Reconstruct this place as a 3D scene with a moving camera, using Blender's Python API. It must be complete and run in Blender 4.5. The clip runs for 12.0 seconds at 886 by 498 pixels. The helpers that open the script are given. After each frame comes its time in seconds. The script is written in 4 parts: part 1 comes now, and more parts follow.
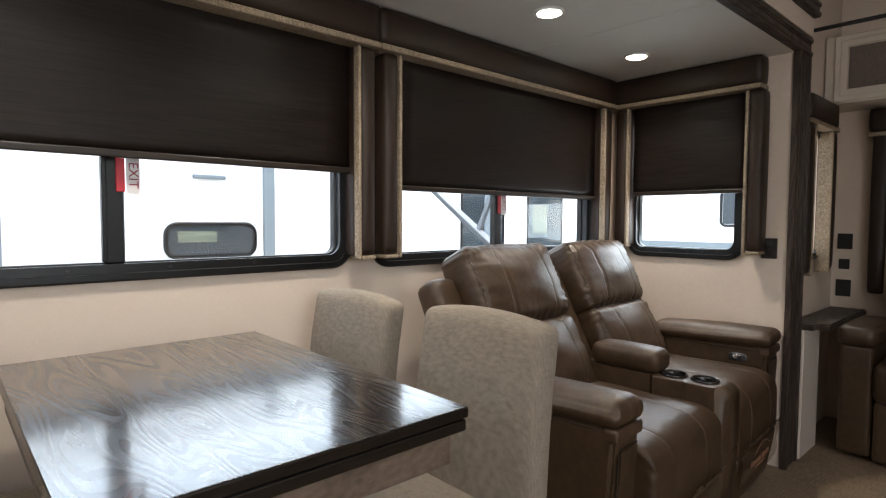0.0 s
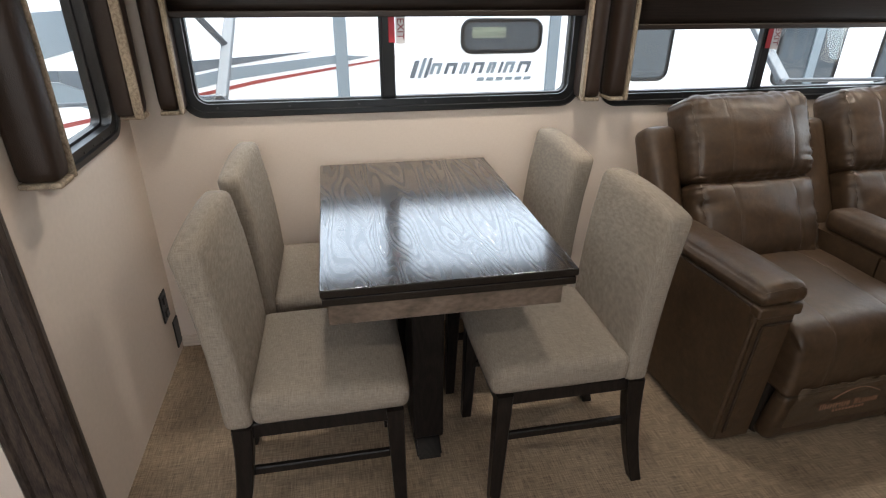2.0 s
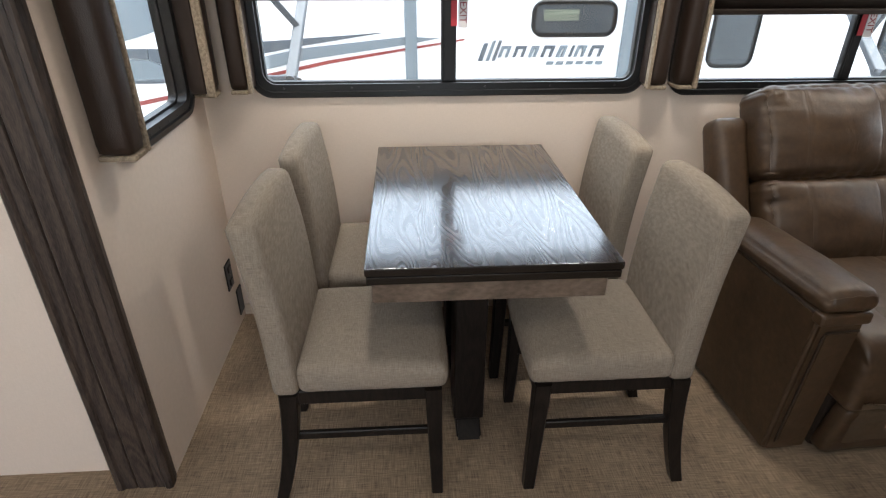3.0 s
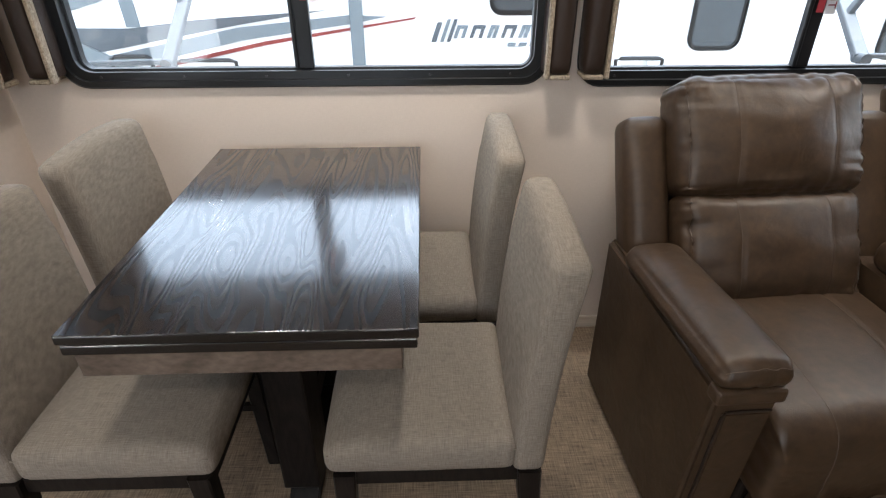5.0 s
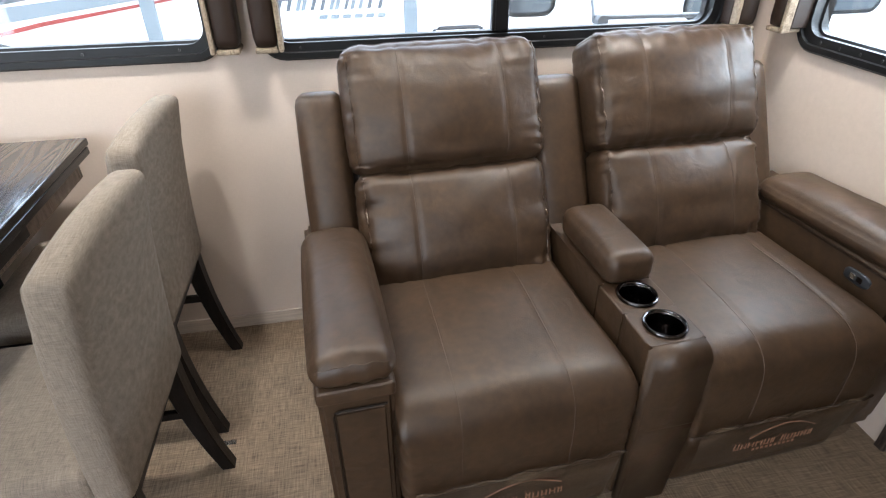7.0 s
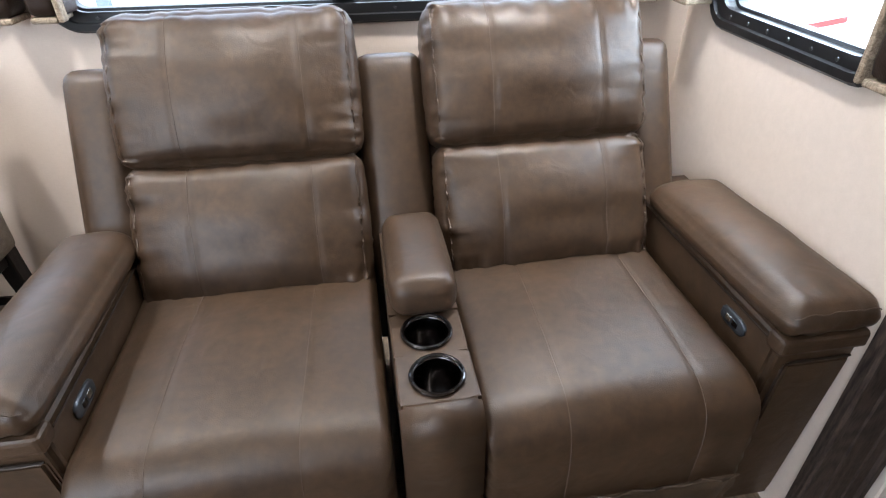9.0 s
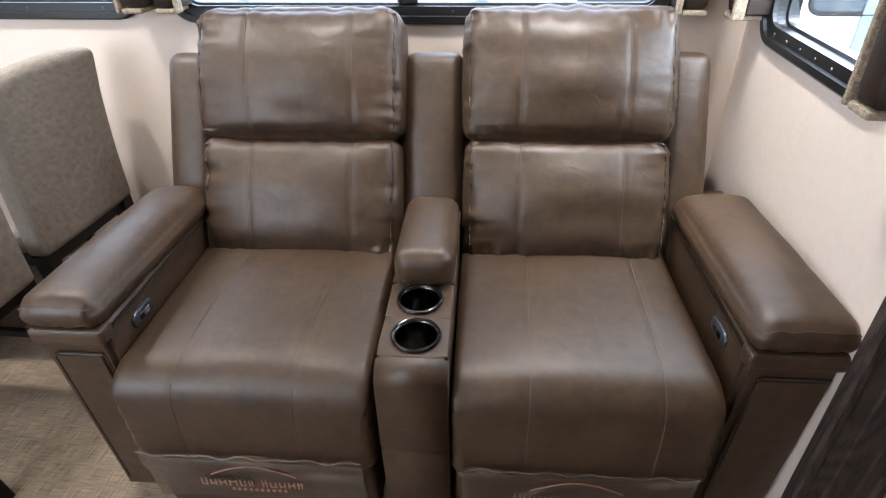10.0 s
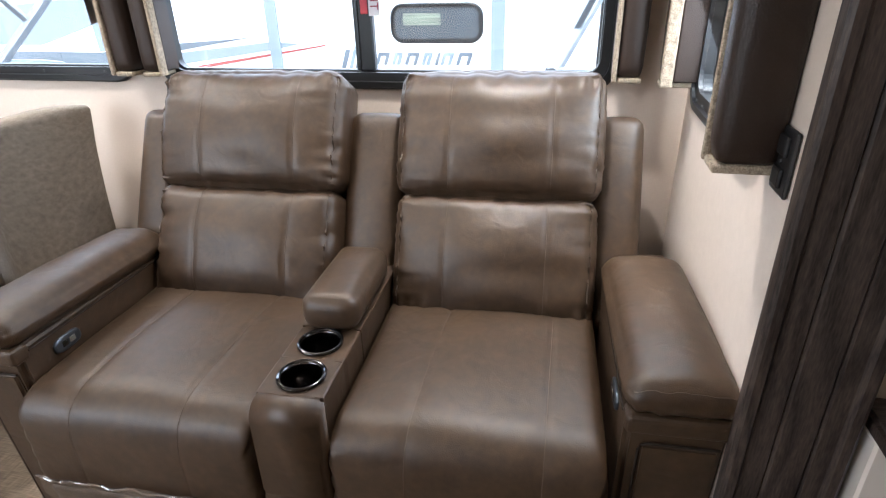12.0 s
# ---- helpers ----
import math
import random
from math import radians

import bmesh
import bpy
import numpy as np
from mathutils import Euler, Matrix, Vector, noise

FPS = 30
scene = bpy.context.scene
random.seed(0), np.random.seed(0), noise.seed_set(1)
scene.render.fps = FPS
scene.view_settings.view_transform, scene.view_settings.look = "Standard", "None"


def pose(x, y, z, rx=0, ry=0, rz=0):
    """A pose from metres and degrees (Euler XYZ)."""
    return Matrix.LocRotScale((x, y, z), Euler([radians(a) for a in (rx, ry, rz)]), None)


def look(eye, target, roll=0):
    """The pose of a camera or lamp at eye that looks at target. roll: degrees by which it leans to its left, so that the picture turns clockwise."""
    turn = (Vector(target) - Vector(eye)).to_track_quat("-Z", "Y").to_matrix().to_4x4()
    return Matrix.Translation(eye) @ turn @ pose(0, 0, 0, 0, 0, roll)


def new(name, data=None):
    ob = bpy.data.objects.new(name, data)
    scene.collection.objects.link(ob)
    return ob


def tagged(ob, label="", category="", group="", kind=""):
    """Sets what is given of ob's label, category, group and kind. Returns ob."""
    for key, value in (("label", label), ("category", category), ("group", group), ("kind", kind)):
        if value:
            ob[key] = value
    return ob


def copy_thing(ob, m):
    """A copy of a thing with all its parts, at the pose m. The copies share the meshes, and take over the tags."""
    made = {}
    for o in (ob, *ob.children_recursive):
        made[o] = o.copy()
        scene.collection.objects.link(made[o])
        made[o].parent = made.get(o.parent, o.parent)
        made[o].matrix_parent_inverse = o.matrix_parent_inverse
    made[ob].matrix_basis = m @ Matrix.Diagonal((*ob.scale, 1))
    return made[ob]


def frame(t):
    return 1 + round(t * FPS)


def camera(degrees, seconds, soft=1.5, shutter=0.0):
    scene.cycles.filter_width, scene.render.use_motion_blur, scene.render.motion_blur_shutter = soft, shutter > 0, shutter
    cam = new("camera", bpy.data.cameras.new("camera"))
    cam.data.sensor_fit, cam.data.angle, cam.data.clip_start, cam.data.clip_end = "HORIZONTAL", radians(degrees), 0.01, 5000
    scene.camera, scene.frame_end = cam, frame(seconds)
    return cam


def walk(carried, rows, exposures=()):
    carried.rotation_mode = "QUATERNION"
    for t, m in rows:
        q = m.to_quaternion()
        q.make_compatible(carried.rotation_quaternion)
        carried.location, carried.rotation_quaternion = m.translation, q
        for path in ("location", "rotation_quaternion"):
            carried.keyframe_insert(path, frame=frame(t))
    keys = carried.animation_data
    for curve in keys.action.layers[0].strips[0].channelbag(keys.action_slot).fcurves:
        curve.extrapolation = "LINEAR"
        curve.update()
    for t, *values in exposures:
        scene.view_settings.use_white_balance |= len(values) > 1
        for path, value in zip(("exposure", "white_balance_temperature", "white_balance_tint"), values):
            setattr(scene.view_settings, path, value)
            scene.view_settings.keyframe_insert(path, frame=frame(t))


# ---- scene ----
cam = camera(76.6, 12.0, soft=1.2)
PATH = [
    (0, (-0.343, -1.664, 1.091), (1.003, -0.188, 0.987), 0.3),
    (0.5, (-0.316, -1.783, 1.188), (0.674, -0.096, 0.767), 0.5),
    (1, (-0.262, -1.828, 1.31), (0.473, -0.1, 0.621), 0.8),
    (1.5, (-0.206, -1.94, 1.364), (0.341, -0.197, 0.549), 0.7),
    (2, (-0.19, -2.05, 1.384), (0.157, -0.292, 0.496), 0.5),
    (2.5, (-0.172, -2.09, 1.406), (0.013, -0.324, 0.485), 0.3),
    (4.5, (0.159, -1.825, 1.337), (0.221, -0.088, 0.347), 0.0),
    (5, (0.367, -1.714, 1.34), (0.421, 0.018, 0.342), -0.1),
    (5.5, (0.544, -1.642, 1.323), (0.642, 0.088, 0.324), -0.3),
    (6, (0.715, -1.675, 1.318), (0.909, 0.027, 0.286), -0.5),
    (6.5, (0.865, -1.715, 1.314), (1.119, -0.031, 0.267), -0.6),
    (7, (1.021, -1.666, 1.307), (1.333, -0.005, 0.238), -0.3),
    (7.5, (1.206, -1.609, 1.277), (1.537, 0.038, 0.191), -0.4),
    (9.5, (1.716, -1.494, 1.217), (1.705, 0.17, 0.108), -1.3),
    (10, (1.814, -1.628, 1.243), (1.591, 0.032, 0.15), -1.3),
    (10.5, (1.851, -1.695, 1.26), (1.473, -0.025, 0.227), -0.9),
    (11, (1.915, -1.739, 1.254), (1.467, -0.045, 0.29), -0.9),
    (11.5, (1.992, -1.724, 1.223), (1.525, -0.005, 0.314), -1.0),
    (12, (2.121, -1.617, 1.201), (1.699, 0.136, 0.338), -1.4),
]
walk(cam, [(t, look(eye, target, roll)) for t, eye, target, roll in PATH],
     exposures=[(0.0, 2.2, 6500, 10), (1.0, 2.05, 6500, 10), (2.5, 2.15, 6450, 10), (5.0, 2.2, 6150, 10), (7.0, 2.92, 5950, 10), (9.5, 3.22, 5700, 10), (12.0, 3.2, 5800, 10)])
# ==== END OF CAMERA ====

# ---- world and large lights ----
world = bpy.data.worlds.new("world")
scene.world = world
world.use_nodes = True
wn = world.node_tree
sky = wn.nodes.new("ShaderNodeTexSky")
sky.sky_type = "NISHITA"
sky.sun_disc = False
sky.sun_elevation = radians(82)
sky.sun_rotation = radians(50)
sky.dust_density = 4.0
sky.air_density = 1.2
haze = wn.nodes.new("ShaderNodeHueSaturation")
haze.inputs["Saturation"].default_value = 0.45
haze.inputs["Value"].default_value = 1.8
wn.links.new(sky.outputs[0], haze.inputs["Color"])
wn.links.new(haze.outputs[0], wn.nodes["Background"].inputs[0])
wn.nodes["Background"].inputs[1].default_value = 0.15


def lamp(name, kind, m, power, color, **more):
    data = bpy.data.lights.new(name, kind)
    data.energy, data.color = power, color
    if kind == "SUN":
        data.angle = more["angle"]
    if kind == "AREA":
        data.shape = more.get("shape", "RECTANGLE")
        data.size = more["size"]
        data.size_y = more.get("size_y", more["size"])
        data.spread = more.get("spread", math.pi)
    ob = new(name, data)
    ob.matrix_world = m
    return ob


SUN_FROM = Vector((0.11, 0.09, 0.99))
lamp("sun", "SUN", look(SUN_FROM * 20, (0, 0, 0)), 1.0, (1.0, 0.96, 0.9), angle=radians(14))

WARM = (1.0, 0.94, 0.86)
COOL = (0.86, 0.94, 1.0)
# cool fill from an unseen window and entrance, added in the opposite wall
lamp("unseen_window_fill", "AREA", look((-0.2, -3.36, 1.55), (0.4, 0.0, 0.5)), 2.6, COOL, size=1.6, size_y=0.7)
lamp("unseen_entrance_fill", "AREA", look((-1.8, -3.36, 1.1), (-1.0, 0.0, 0.7)), 1.4, COOL, size=0.7, size_y=1.7)
# stands in for the sky in the end wall's window
lamp("daylight_window_end", "AREA", look((2.44, -0.41, 1.08), (0.9, -0.6, 0.4)), 0.5, COOL, size=0.5, size_y=0.24)
# the last two are unseen, added at the spacing of the first two
SLIDE_LAMPS = [(1.267, -0.44), (1.97, -0.383), (0.52, -0.47), (-0.2, -0.47)]
# unseen main ceiling lamps, added to fill the seats and floor from the front
MAIN_FILL_LAMPS = [(-1.3, -2.3), (0.2, -2.35), (1.1, -2.35)]
for (lx, ly), power in zip(SLIDE_LAMPS, (0.4, 1.05, 0.8, 0.75)):
    lamp("slide_downlight", "AREA", pose(lx, ly, 1.801), power, WARM, size=0.07, shape="DISK", spread=radians(125))
for (lx, ly), power in zip(MAIN_FILL_LAMPS, (1.2, 1.1, 0.6)):
    lamp("main_fill_light", "AREA", pose(lx, ly, 2.282), power, WARM, size=0.09, shape="DISK", spread=radians(160))


# ---- materials ----
def mat(name, color, rough=0.5, metal=0.0, vary=0.12, scale=6.0, grain=0.0, grain_scale=(300, 300, 300),
        bump=0.0, bump_scale=200.0, bump_kind="noise", coat=0.0, second=None, spec=0.5, rough_vary=0.0, tint=None):
    m = bpy.data.materials.new(name)
    m.use_nodes = True
    nt = m.node_tree
    b = nt.nodes["Principled BSDF"]
    b.inputs["Roughness"].default_value = rough
    b.inputs["Metallic"].default_value = metal
    b.inputs["Coat Weight"].default_value = coat
    b.inputs["Coat Roughness"].default_value = 0.08
    b.inputs["Specular IOR Level"].default_value = spec
    if tint:
        b.inputs["Specular Tint"].default_value = (*tint, 1)
    tc = nt.nodes.new("ShaderNodeTexCoord")
    n1 = nt.nodes.new("ShaderNodeTexNoise")
    n1.inputs["Scale"].default_value = scale
    n1.inputs["Detail"].default_value = 5
    nt.links.new(tc.outputs["Object"], n1.inputs["Vector"])
    ramp = nt.nodes.new("ShaderNodeMix")
    ramp.data_type = "RGBA"
    c2 = second or tuple(c * (1 - 2 * vary) for c in color)
    c1 = color if second else tuple(min(1, c * (1 + vary)) for c in color)
    ramp.inputs[6].default_value = (*c1, 1)
    ramp.inputs[7].default_value = (*c2, 1)
    nt.links.new(n1.outputs["Fac"], ramp.inputs[0])
    out = ramp.outputs[2]
    if grain:
        mp = nt.nodes.new("ShaderNodeMapping")
        mp.inputs["Scale"].default_value = grain_scale
        n2 = nt.nodes.new("ShaderNodeTexNoise")
        n2.inputs["Scale"].default_value = 1.0
        n2.inputs["Detail"].default_value = 3
        nt.links.new(tc.outputs["Object"], mp.inputs[0])
        nt.links.new(mp.outputs[0], n2.inputs["Vector"])
        mr = nt.nodes.new("ShaderNodeMapRange")
        mr.inputs[1].default_value, mr.inputs[2].default_value = 0.3, 0.7
        mr.inputs[3].default_value, mr.inputs[4].default_value = 1 - grain, 1 + grain
        nt.links.new(n2.outputs["Fac"], mr.inputs[0])
        mul = nt.nodes.new("ShaderNodeMix")
        mul.data_type, mul.blend_type = "RGBA", "MULTIPLY"
        mul.inputs[0].default_value = 1
        nt.links.new(out, mul.inputs[6])
        nt.links.new(mr.outputs[0], mul.inputs[7])
        out = mul.outputs[2]
    nt.links.new(out, b.inputs["Base Color"])
    if rough_vary:
        mr2 = nt.nodes.new("ShaderNodeMapRange")
        mr2.inputs[3].default_value, mr2.inputs[4].default_value = rough - rough_vary, rough + rough_vary
        nt.links.new(n1.outputs["Fac"], mr2.inputs[0])
        nt.links.new(mr2.outputs[0], b.inputs["Roughness"])
    if bump:
        if bump_kind == "voronoi":
            n3 = nt.nodes.new("ShaderNodeTexVoronoi")
            h = n3.outputs["Distance"]
        else:
            n3 = nt.nodes.new("ShaderNodeTexNoise")
            n3.inputs["Detail"].default_value = 3
            h = n3.outputs["Fac"]
        n3.inputs["Scale"].default_value = bump_scale
        nt.links.new(tc.outputs["Object"], n3.inputs["Vector"])
        bp = nt.nodes.new("ShaderNodeBump")
        bp.inputs["Strength"].default_value = bump
        bp.inputs["Distance"].default_value = 0.002
        nt.links.new(h, bp.inputs["Height"])
        nt.links.new(bp.outputs[0], b.inputs["Normal"])
    return m


def weave(name, light, dark, fine=900.0, blotch=3.0, rough=0.85, bump=0.5, stretch=0.12, contrast=1.0):
    """Woven cloth or woven vinyl: two crossing sets of uneven threads over a slow blotch."""
    m = bpy.data.materials.new(name)
    m.use_nodes = True
    nt = m.node_tree
    b = nt.nodes["Principled BSDF"]
    b.inputs["Roughness"].default_value = rough
    b.inputs["Specular IOR Level"].default_value = 0.25
    tc = nt.nodes.new("ShaderNodeTexCoord")
    fields = []
    for sx, sy, sz in ((1, stretch, stretch), (stretch, 1, 1)):
        mp = nt.nodes.new("ShaderNodeMapping")
        mp.inputs["Scale"].default_value = (fine * sx, fine * sy, fine * sz)
        n = nt.nodes.new("ShaderNodeTexNoise")
        n.inputs["Scale"].default_value = 1.0
        n.inputs["Detail"].default_value = 2
        nt.links.new(tc.outputs["Object"], mp.inputs[0])
        nt.links.new(mp.outputs[0], n.inputs["Vector"])
        fields.append(n.outputs["Fac"])
    big = nt.nodes.new("ShaderNodeTexNoise")
    big.inputs["Scale"].default_value = blotch
    big.inputs["Detail"].default_value = 4
    nt.links.new(tc.outputs["Object"], big.inputs["Vector"])
    add = nt.nodes.new("ShaderNodeMath")
    add.operation = "ADD"
    nt.links.new(fields[0], add.inputs[0])
    nt.links.new(fields[1], add.inputs[1])
    add2 = nt.nodes.new("ShaderNodeMath")
    add2.operation = "MULTIPLY_ADD"
    add2.inputs[1].default_value = 0.35
    nt.links.new(big.outputs["Fac"], add2.inputs[0])
    nt.links.new(add.outputs[0], add2.inputs[2])
    mr = nt.nodes.new("ShaderNodeMapRange")
    mr.inputs[1].default_value = 1.175 - 0.38 / contrast
    mr.inputs[2].default_value = 1.175 + 0.38 / contrast
    nt.links.new(add2.outputs[0], mr.inputs[0])
    mix = nt.nodes.new("ShaderNodeMix")
    mix.data_type = "RGBA"
    mix.inputs[6].default_value = (*dark, 1)
    mix.inputs[7].default_value = (*light, 1)
    nt.links.new(mr.outputs[0], mix.inputs[0])
    nt.links.new(mix.outputs[2], b.inputs["Base Color"])
    bp = nt.nodes.new("ShaderNodeBump")
    bp.inputs["Strength"].default_value = bump
    bp.inputs["Distance"].default_value = 0.001
    nt.links.new(add.outputs[0], bp.inputs["Height"])
    nt.links.new(bp.outputs[0], b.inputs["Normal"])
    return m


def oak(name, dark, light, axis="y", rough=0.2, scale=1.0, coat=0.4, lines=0.5):
    """Stained open-pored oak: distorted bands along one axis."""
    m = bpy.data.materials.new(name)
    m.use_nodes = True
    nt = m.node_tree
    b = nt.nodes["Principled BSDF"]
    b.inputs["Coat Weight"].default_value = coat
    b.inputs["Coat Roughness"].default_value = 0.12
    b.inputs["Coat IOR"].default_value = 1.5
    b.inputs["Specular IOR Level"].default_value = 0.5 if coat > 0.3 else 0.22
    tc = nt.nodes.new("ShaderNodeTexCoord")
    mp = nt.nodes.new("ShaderNodeMapping")
    s = {"x": (1.1, 8, 2), "y": (8, 1.1, 2), "z": (8, 8, 1.1)}[axis]
    mp.inputs["Scale"].default_value = [v * scale for v in s]
    nt.links.new(tc.outputs["Object"], mp.inputs[0])
    w = nt.nodes.new("ShaderNodeTexNoise")
    w.inputs["Scale"].default_value = 1.0
    w.inputs["Detail"].default_value = 1.0
    w.inputs["Distortion"].default_value = 0.4
    nt.links.new(mp.outputs[0], w.inputs["Vector"])
    rings = nt.nodes.new("ShaderNodeMath")
    rings.operation = "MULTIPLY"
    rings.inputs[1].default_value = 95.0
    nt.links.new(w.outputs["Fac"], rings.inputs[0])
    sn = nt.nodes.new("ShaderNodeMath")
    sn.operation = "SINE"
    nt.links.new(rings.outputs[0], sn.inputs[0])
    mp2 = nt.nodes.new("ShaderNodeMapping")
    mp2.inputs["Scale"].default_value = [v * 45 * scale for v in s]
    nt.links.new(tc.outputs["Object"], mp2.inputs[0])
    pores = nt.nodes.new("ShaderNodeTexNoise")
    pores.inputs["Scale"].default_value = 1.0
    nt.links.new(mp2.outputs[0], pores.inputs["Vector"])
    f = nt.nodes.new("ShaderNodeMath")
    f.operation = "MULTIPLY_ADD"
    f.inputs[1].default_value = 0.3 * lines
    nt.links.new(sn.outputs[0], f.inputs[0])
    nt.links.new(pores.outputs["Fac"], f.inputs[2])
    mr = nt.nodes.new("ShaderNodeMapRange")
    mr.inputs[1].default_value, mr.inputs[2].default_value = 0.2, 0.85
    nt.links.new(f.outputs[0], mr.inputs[0])
    mix = nt.nodes.new("ShaderNodeMix")
    mix.data_type = "RGBA"
    mix.inputs[6].default_value = (*dark, 1)
    mix.inputs[7].default_value = (*light, 1)
    nt.links.new(mr.outputs[0], mix.inputs[0])
    nt.links.new(mix.outputs[2], b.inputs["Base Color"])
    rr = nt.nodes.new("ShaderNodeMapRange")
    rr.inputs[3].default_value, rr.inputs[4].default_value = rough + 0.05, rough - 0.02
    nt.links.new(mr.outputs[0], rr.inputs[0])
    nt.links.new(rr.outputs[0], b.inputs["Roughness"])
    bp = nt.nodes.new("ShaderNodeBump")
    bp.inputs["Strength"].default_value = 0.3 if lines < 0.8 else 0.16
    bp.inputs["Distance"].default_value = 0.0006
    nt.links.new((sn if lines > 0.8 else f).outputs[0], bp.inputs["Height"])
    nt.links.new(bp.outputs[0], b.inputs["Normal"])
    if lines < 0.8:
        nt.links.new(bp.outputs[0], b.inputs["Coat Normal"])
    return m


def clear(name, tint=(1, 1, 1), rough=0.0, gloss=0.08):
    """A thin pane: mostly see-through, with a share of mirror."""
    m = bpy.data.materials.new(name)
    m.use_nodes = True
    nt = m.node_tree
    nt.nodes.remove(nt.nodes["Principled BSDF"])
    tr = nt.nodes.new("ShaderNodeBsdfTransparent")
    tr.inputs[0].default_value = (*tint, 1)
    gl = nt.nodes.new("ShaderNodeBsdfGlossy")
    gl.inputs["Roughness"].default_value = rough
    mx = nt.nodes.new("ShaderNodeMixShader")
    mx.inputs[0].default_value = gloss
    nt.links.new(tr.outputs[0], mx.inputs[1])
    nt.links.new(gl.outputs[0], mx.inputs[2])
    nt.links.new(mx.outputs[0], nt.nodes["Material Output"].inputs[0])
    return m


def glow(name, color, strength):
    m = bpy.data.materials.new(name)
    m.use_nodes = True
    b = m.node_tree.nodes["Principled BSDF"]
    b.inputs["Base Color"].default_value = (0.8, 0.8, 0.8, 1)
    b.inputs["Emission Color"].default_value = (*color, 1)
    b.inputs["Emission Strength"].default_value = strength
    return m


WALLPAPER = weave("wallpaper", (0.64, 0.535, 0.445), (0.555, 0.46, 0.38), fine=500, blotch=1.5, rough=0.75, bump=0.12, contrast=0.6)
CEILING = mat("ceiling_panel", (0.62, 0.62, 0.60), 0.6, vary=0.03, scale=3, bump=0.05, bump_scale=400)
FLOORING = weave("woven_vinyl", (0.32, 0.235, 0.155), (0.115, 0.08, 0.052), fine=300, blotch=4, rough=0.55, bump=0.4, stretch=0.06, contrast=1.2)
LINEN = weave("grey_linen", (0.268, 0.222, 0.172), (0.140, 0.112, 0.085), fine=620, blotch=2.5, rough=0.95, bump=0.5, stretch=0.08, contrast=0.95)
JUTE = weave("jute_trim", (0.40, 0.32, 0.23), (0.12, 0.088, 0.06), fine=420, blotch=25, rough=0.9, bump=0.8, stretch=0.25, contrast=1.0)
EDGEWOOD = mat("table_edge_lacquer", (0.008, 0.006, 0.005), 0.2, vary=0.2, scale=12)
LEATHER = mat("brown_leatherette", (0.048, 0.0268, 0.0135), 0.44, spec=0.5, tint=(1.0, 0.94, 0.87), vary=0.16, scale=7, bump=0.13, bump_scale=520, bump_kind="voronoi", rough_vary=0.07, grain=0.16, grain_scale=(55, 55, 55))

# soft creases and a worn, smoky tone in the leatherette
nt = LEATHER.node_tree
bsdf = nt.nodes["Principled BSDF"]
fine_bump = bsdf.inputs["Normal"].links[0].from_node
tc = nt.nodes.new("ShaderNodeTexCoord")
crease = nt.nodes.new("ShaderNodeTexNoise")
crease.inputs["Scale"].default_value = 17.0
crease.inputs["Detail"].default_value = 2.0
crease.inputs["Distortion"].default_value = 0.9
nt.links.new(tc.outputs["Object"], crease.inputs["Vector"])
soft_bump = nt.nodes.new("ShaderNodeBump")
soft_bump.inputs["Strength"].default_value = 0.30
soft_bump.inputs["Distance"].default_value = 0.006
nt.links.new(crease.outputs["Fac"], soft_bump.inputs["Height"])
nt.links.new(soft_bump.outputs[0], fine_bump.inputs["Normal"])
tone = nt.nodes.new("ShaderNodeTexNoise")
tone.inputs["Scale"].default_value = 24.0
tone.inputs["Detail"].default_value = 6.0
tone.inputs["Roughness"].default_value = 0.65
nt.links.new(tc.outputs["Object"], tone.inputs["Vector"])
span = nt.nodes.new("ShaderNodeMapRange")
span.inputs[1].default_value, span.inputs[2].default_value = 0.3, 0.7
span.inputs[3].default_value, span.inputs[4].default_value = 0.70, 1.25
nt.links.new(tone.outputs["Fac"], span.inputs[0])
mul = nt.nodes.new("ShaderNodeMix")
mul.data_type, mul.blend_type = "RGBA", "MULTIPLY"
mul.inputs[0].default_value = 1
nt.links.new(bsdf.inputs["Base Color"].links[0].from_socket, mul.inputs[6])
nt.links.new(span.outputs[0], mul.inputs[7])
nt.links.new(mul.outputs[2], bsdf.inputs["Base Color"])
PADDED = mat("valance_leatherette", (0.026, 0.0155, 0.0105), 0.44, spec=0.27, vary=0.12, scale=9, bump=0.2, bump_scale=420, bump_kind="voronoi")
THREAD = mat("stitch_thread", (0.085, 0.058, 0.04), 0.8)
PIPING = mat("seam_piping", (0.022, 0.014, 0.009), 0.75, spec=0.2)
TRIMWOOD = oak("dark_trim_wood", (0.017, 0.0125, 0.0105), (0.072, 0.052, 0.041), axis="z", rough=0.4, coat=0.0)
TRIMWOOD_X = oak("dark_header_wood", (0.017, 0.0125, 0.0105), (0.072, 0.052, 0.041), axis="x", rough=0.4, coat=0.0)
TABLEWOOD = oak("espresso_oak", (0.005, 0.0038, 0.0033), (0.026, 0.0185, 0.0145), axis="y", rough=0.24, scale=1.5, coat=1.0, lines=1.7)
APRONWOOD = oak("apron_wood", (0.07, 0.05, 0.036), (0.16, 0.115, 0.085), axis="x", rough=0.4, coat=0.1)
LEGWOOD = oak("chair_leg_wood", (0.004, 0.003, 0.0025), (0.014, 0.010, 0.008), axis="z", rough=0.38, coat=0.0)
BLIND = mat("roller_blind_fabric", (0.021, 0.0135, 0.010), 0.43, spec=0.3, vary=0.2, scale=2.0, grain=0.4, grain_scale=(6, 6, 260), bump=0.1, bump_scale=700)
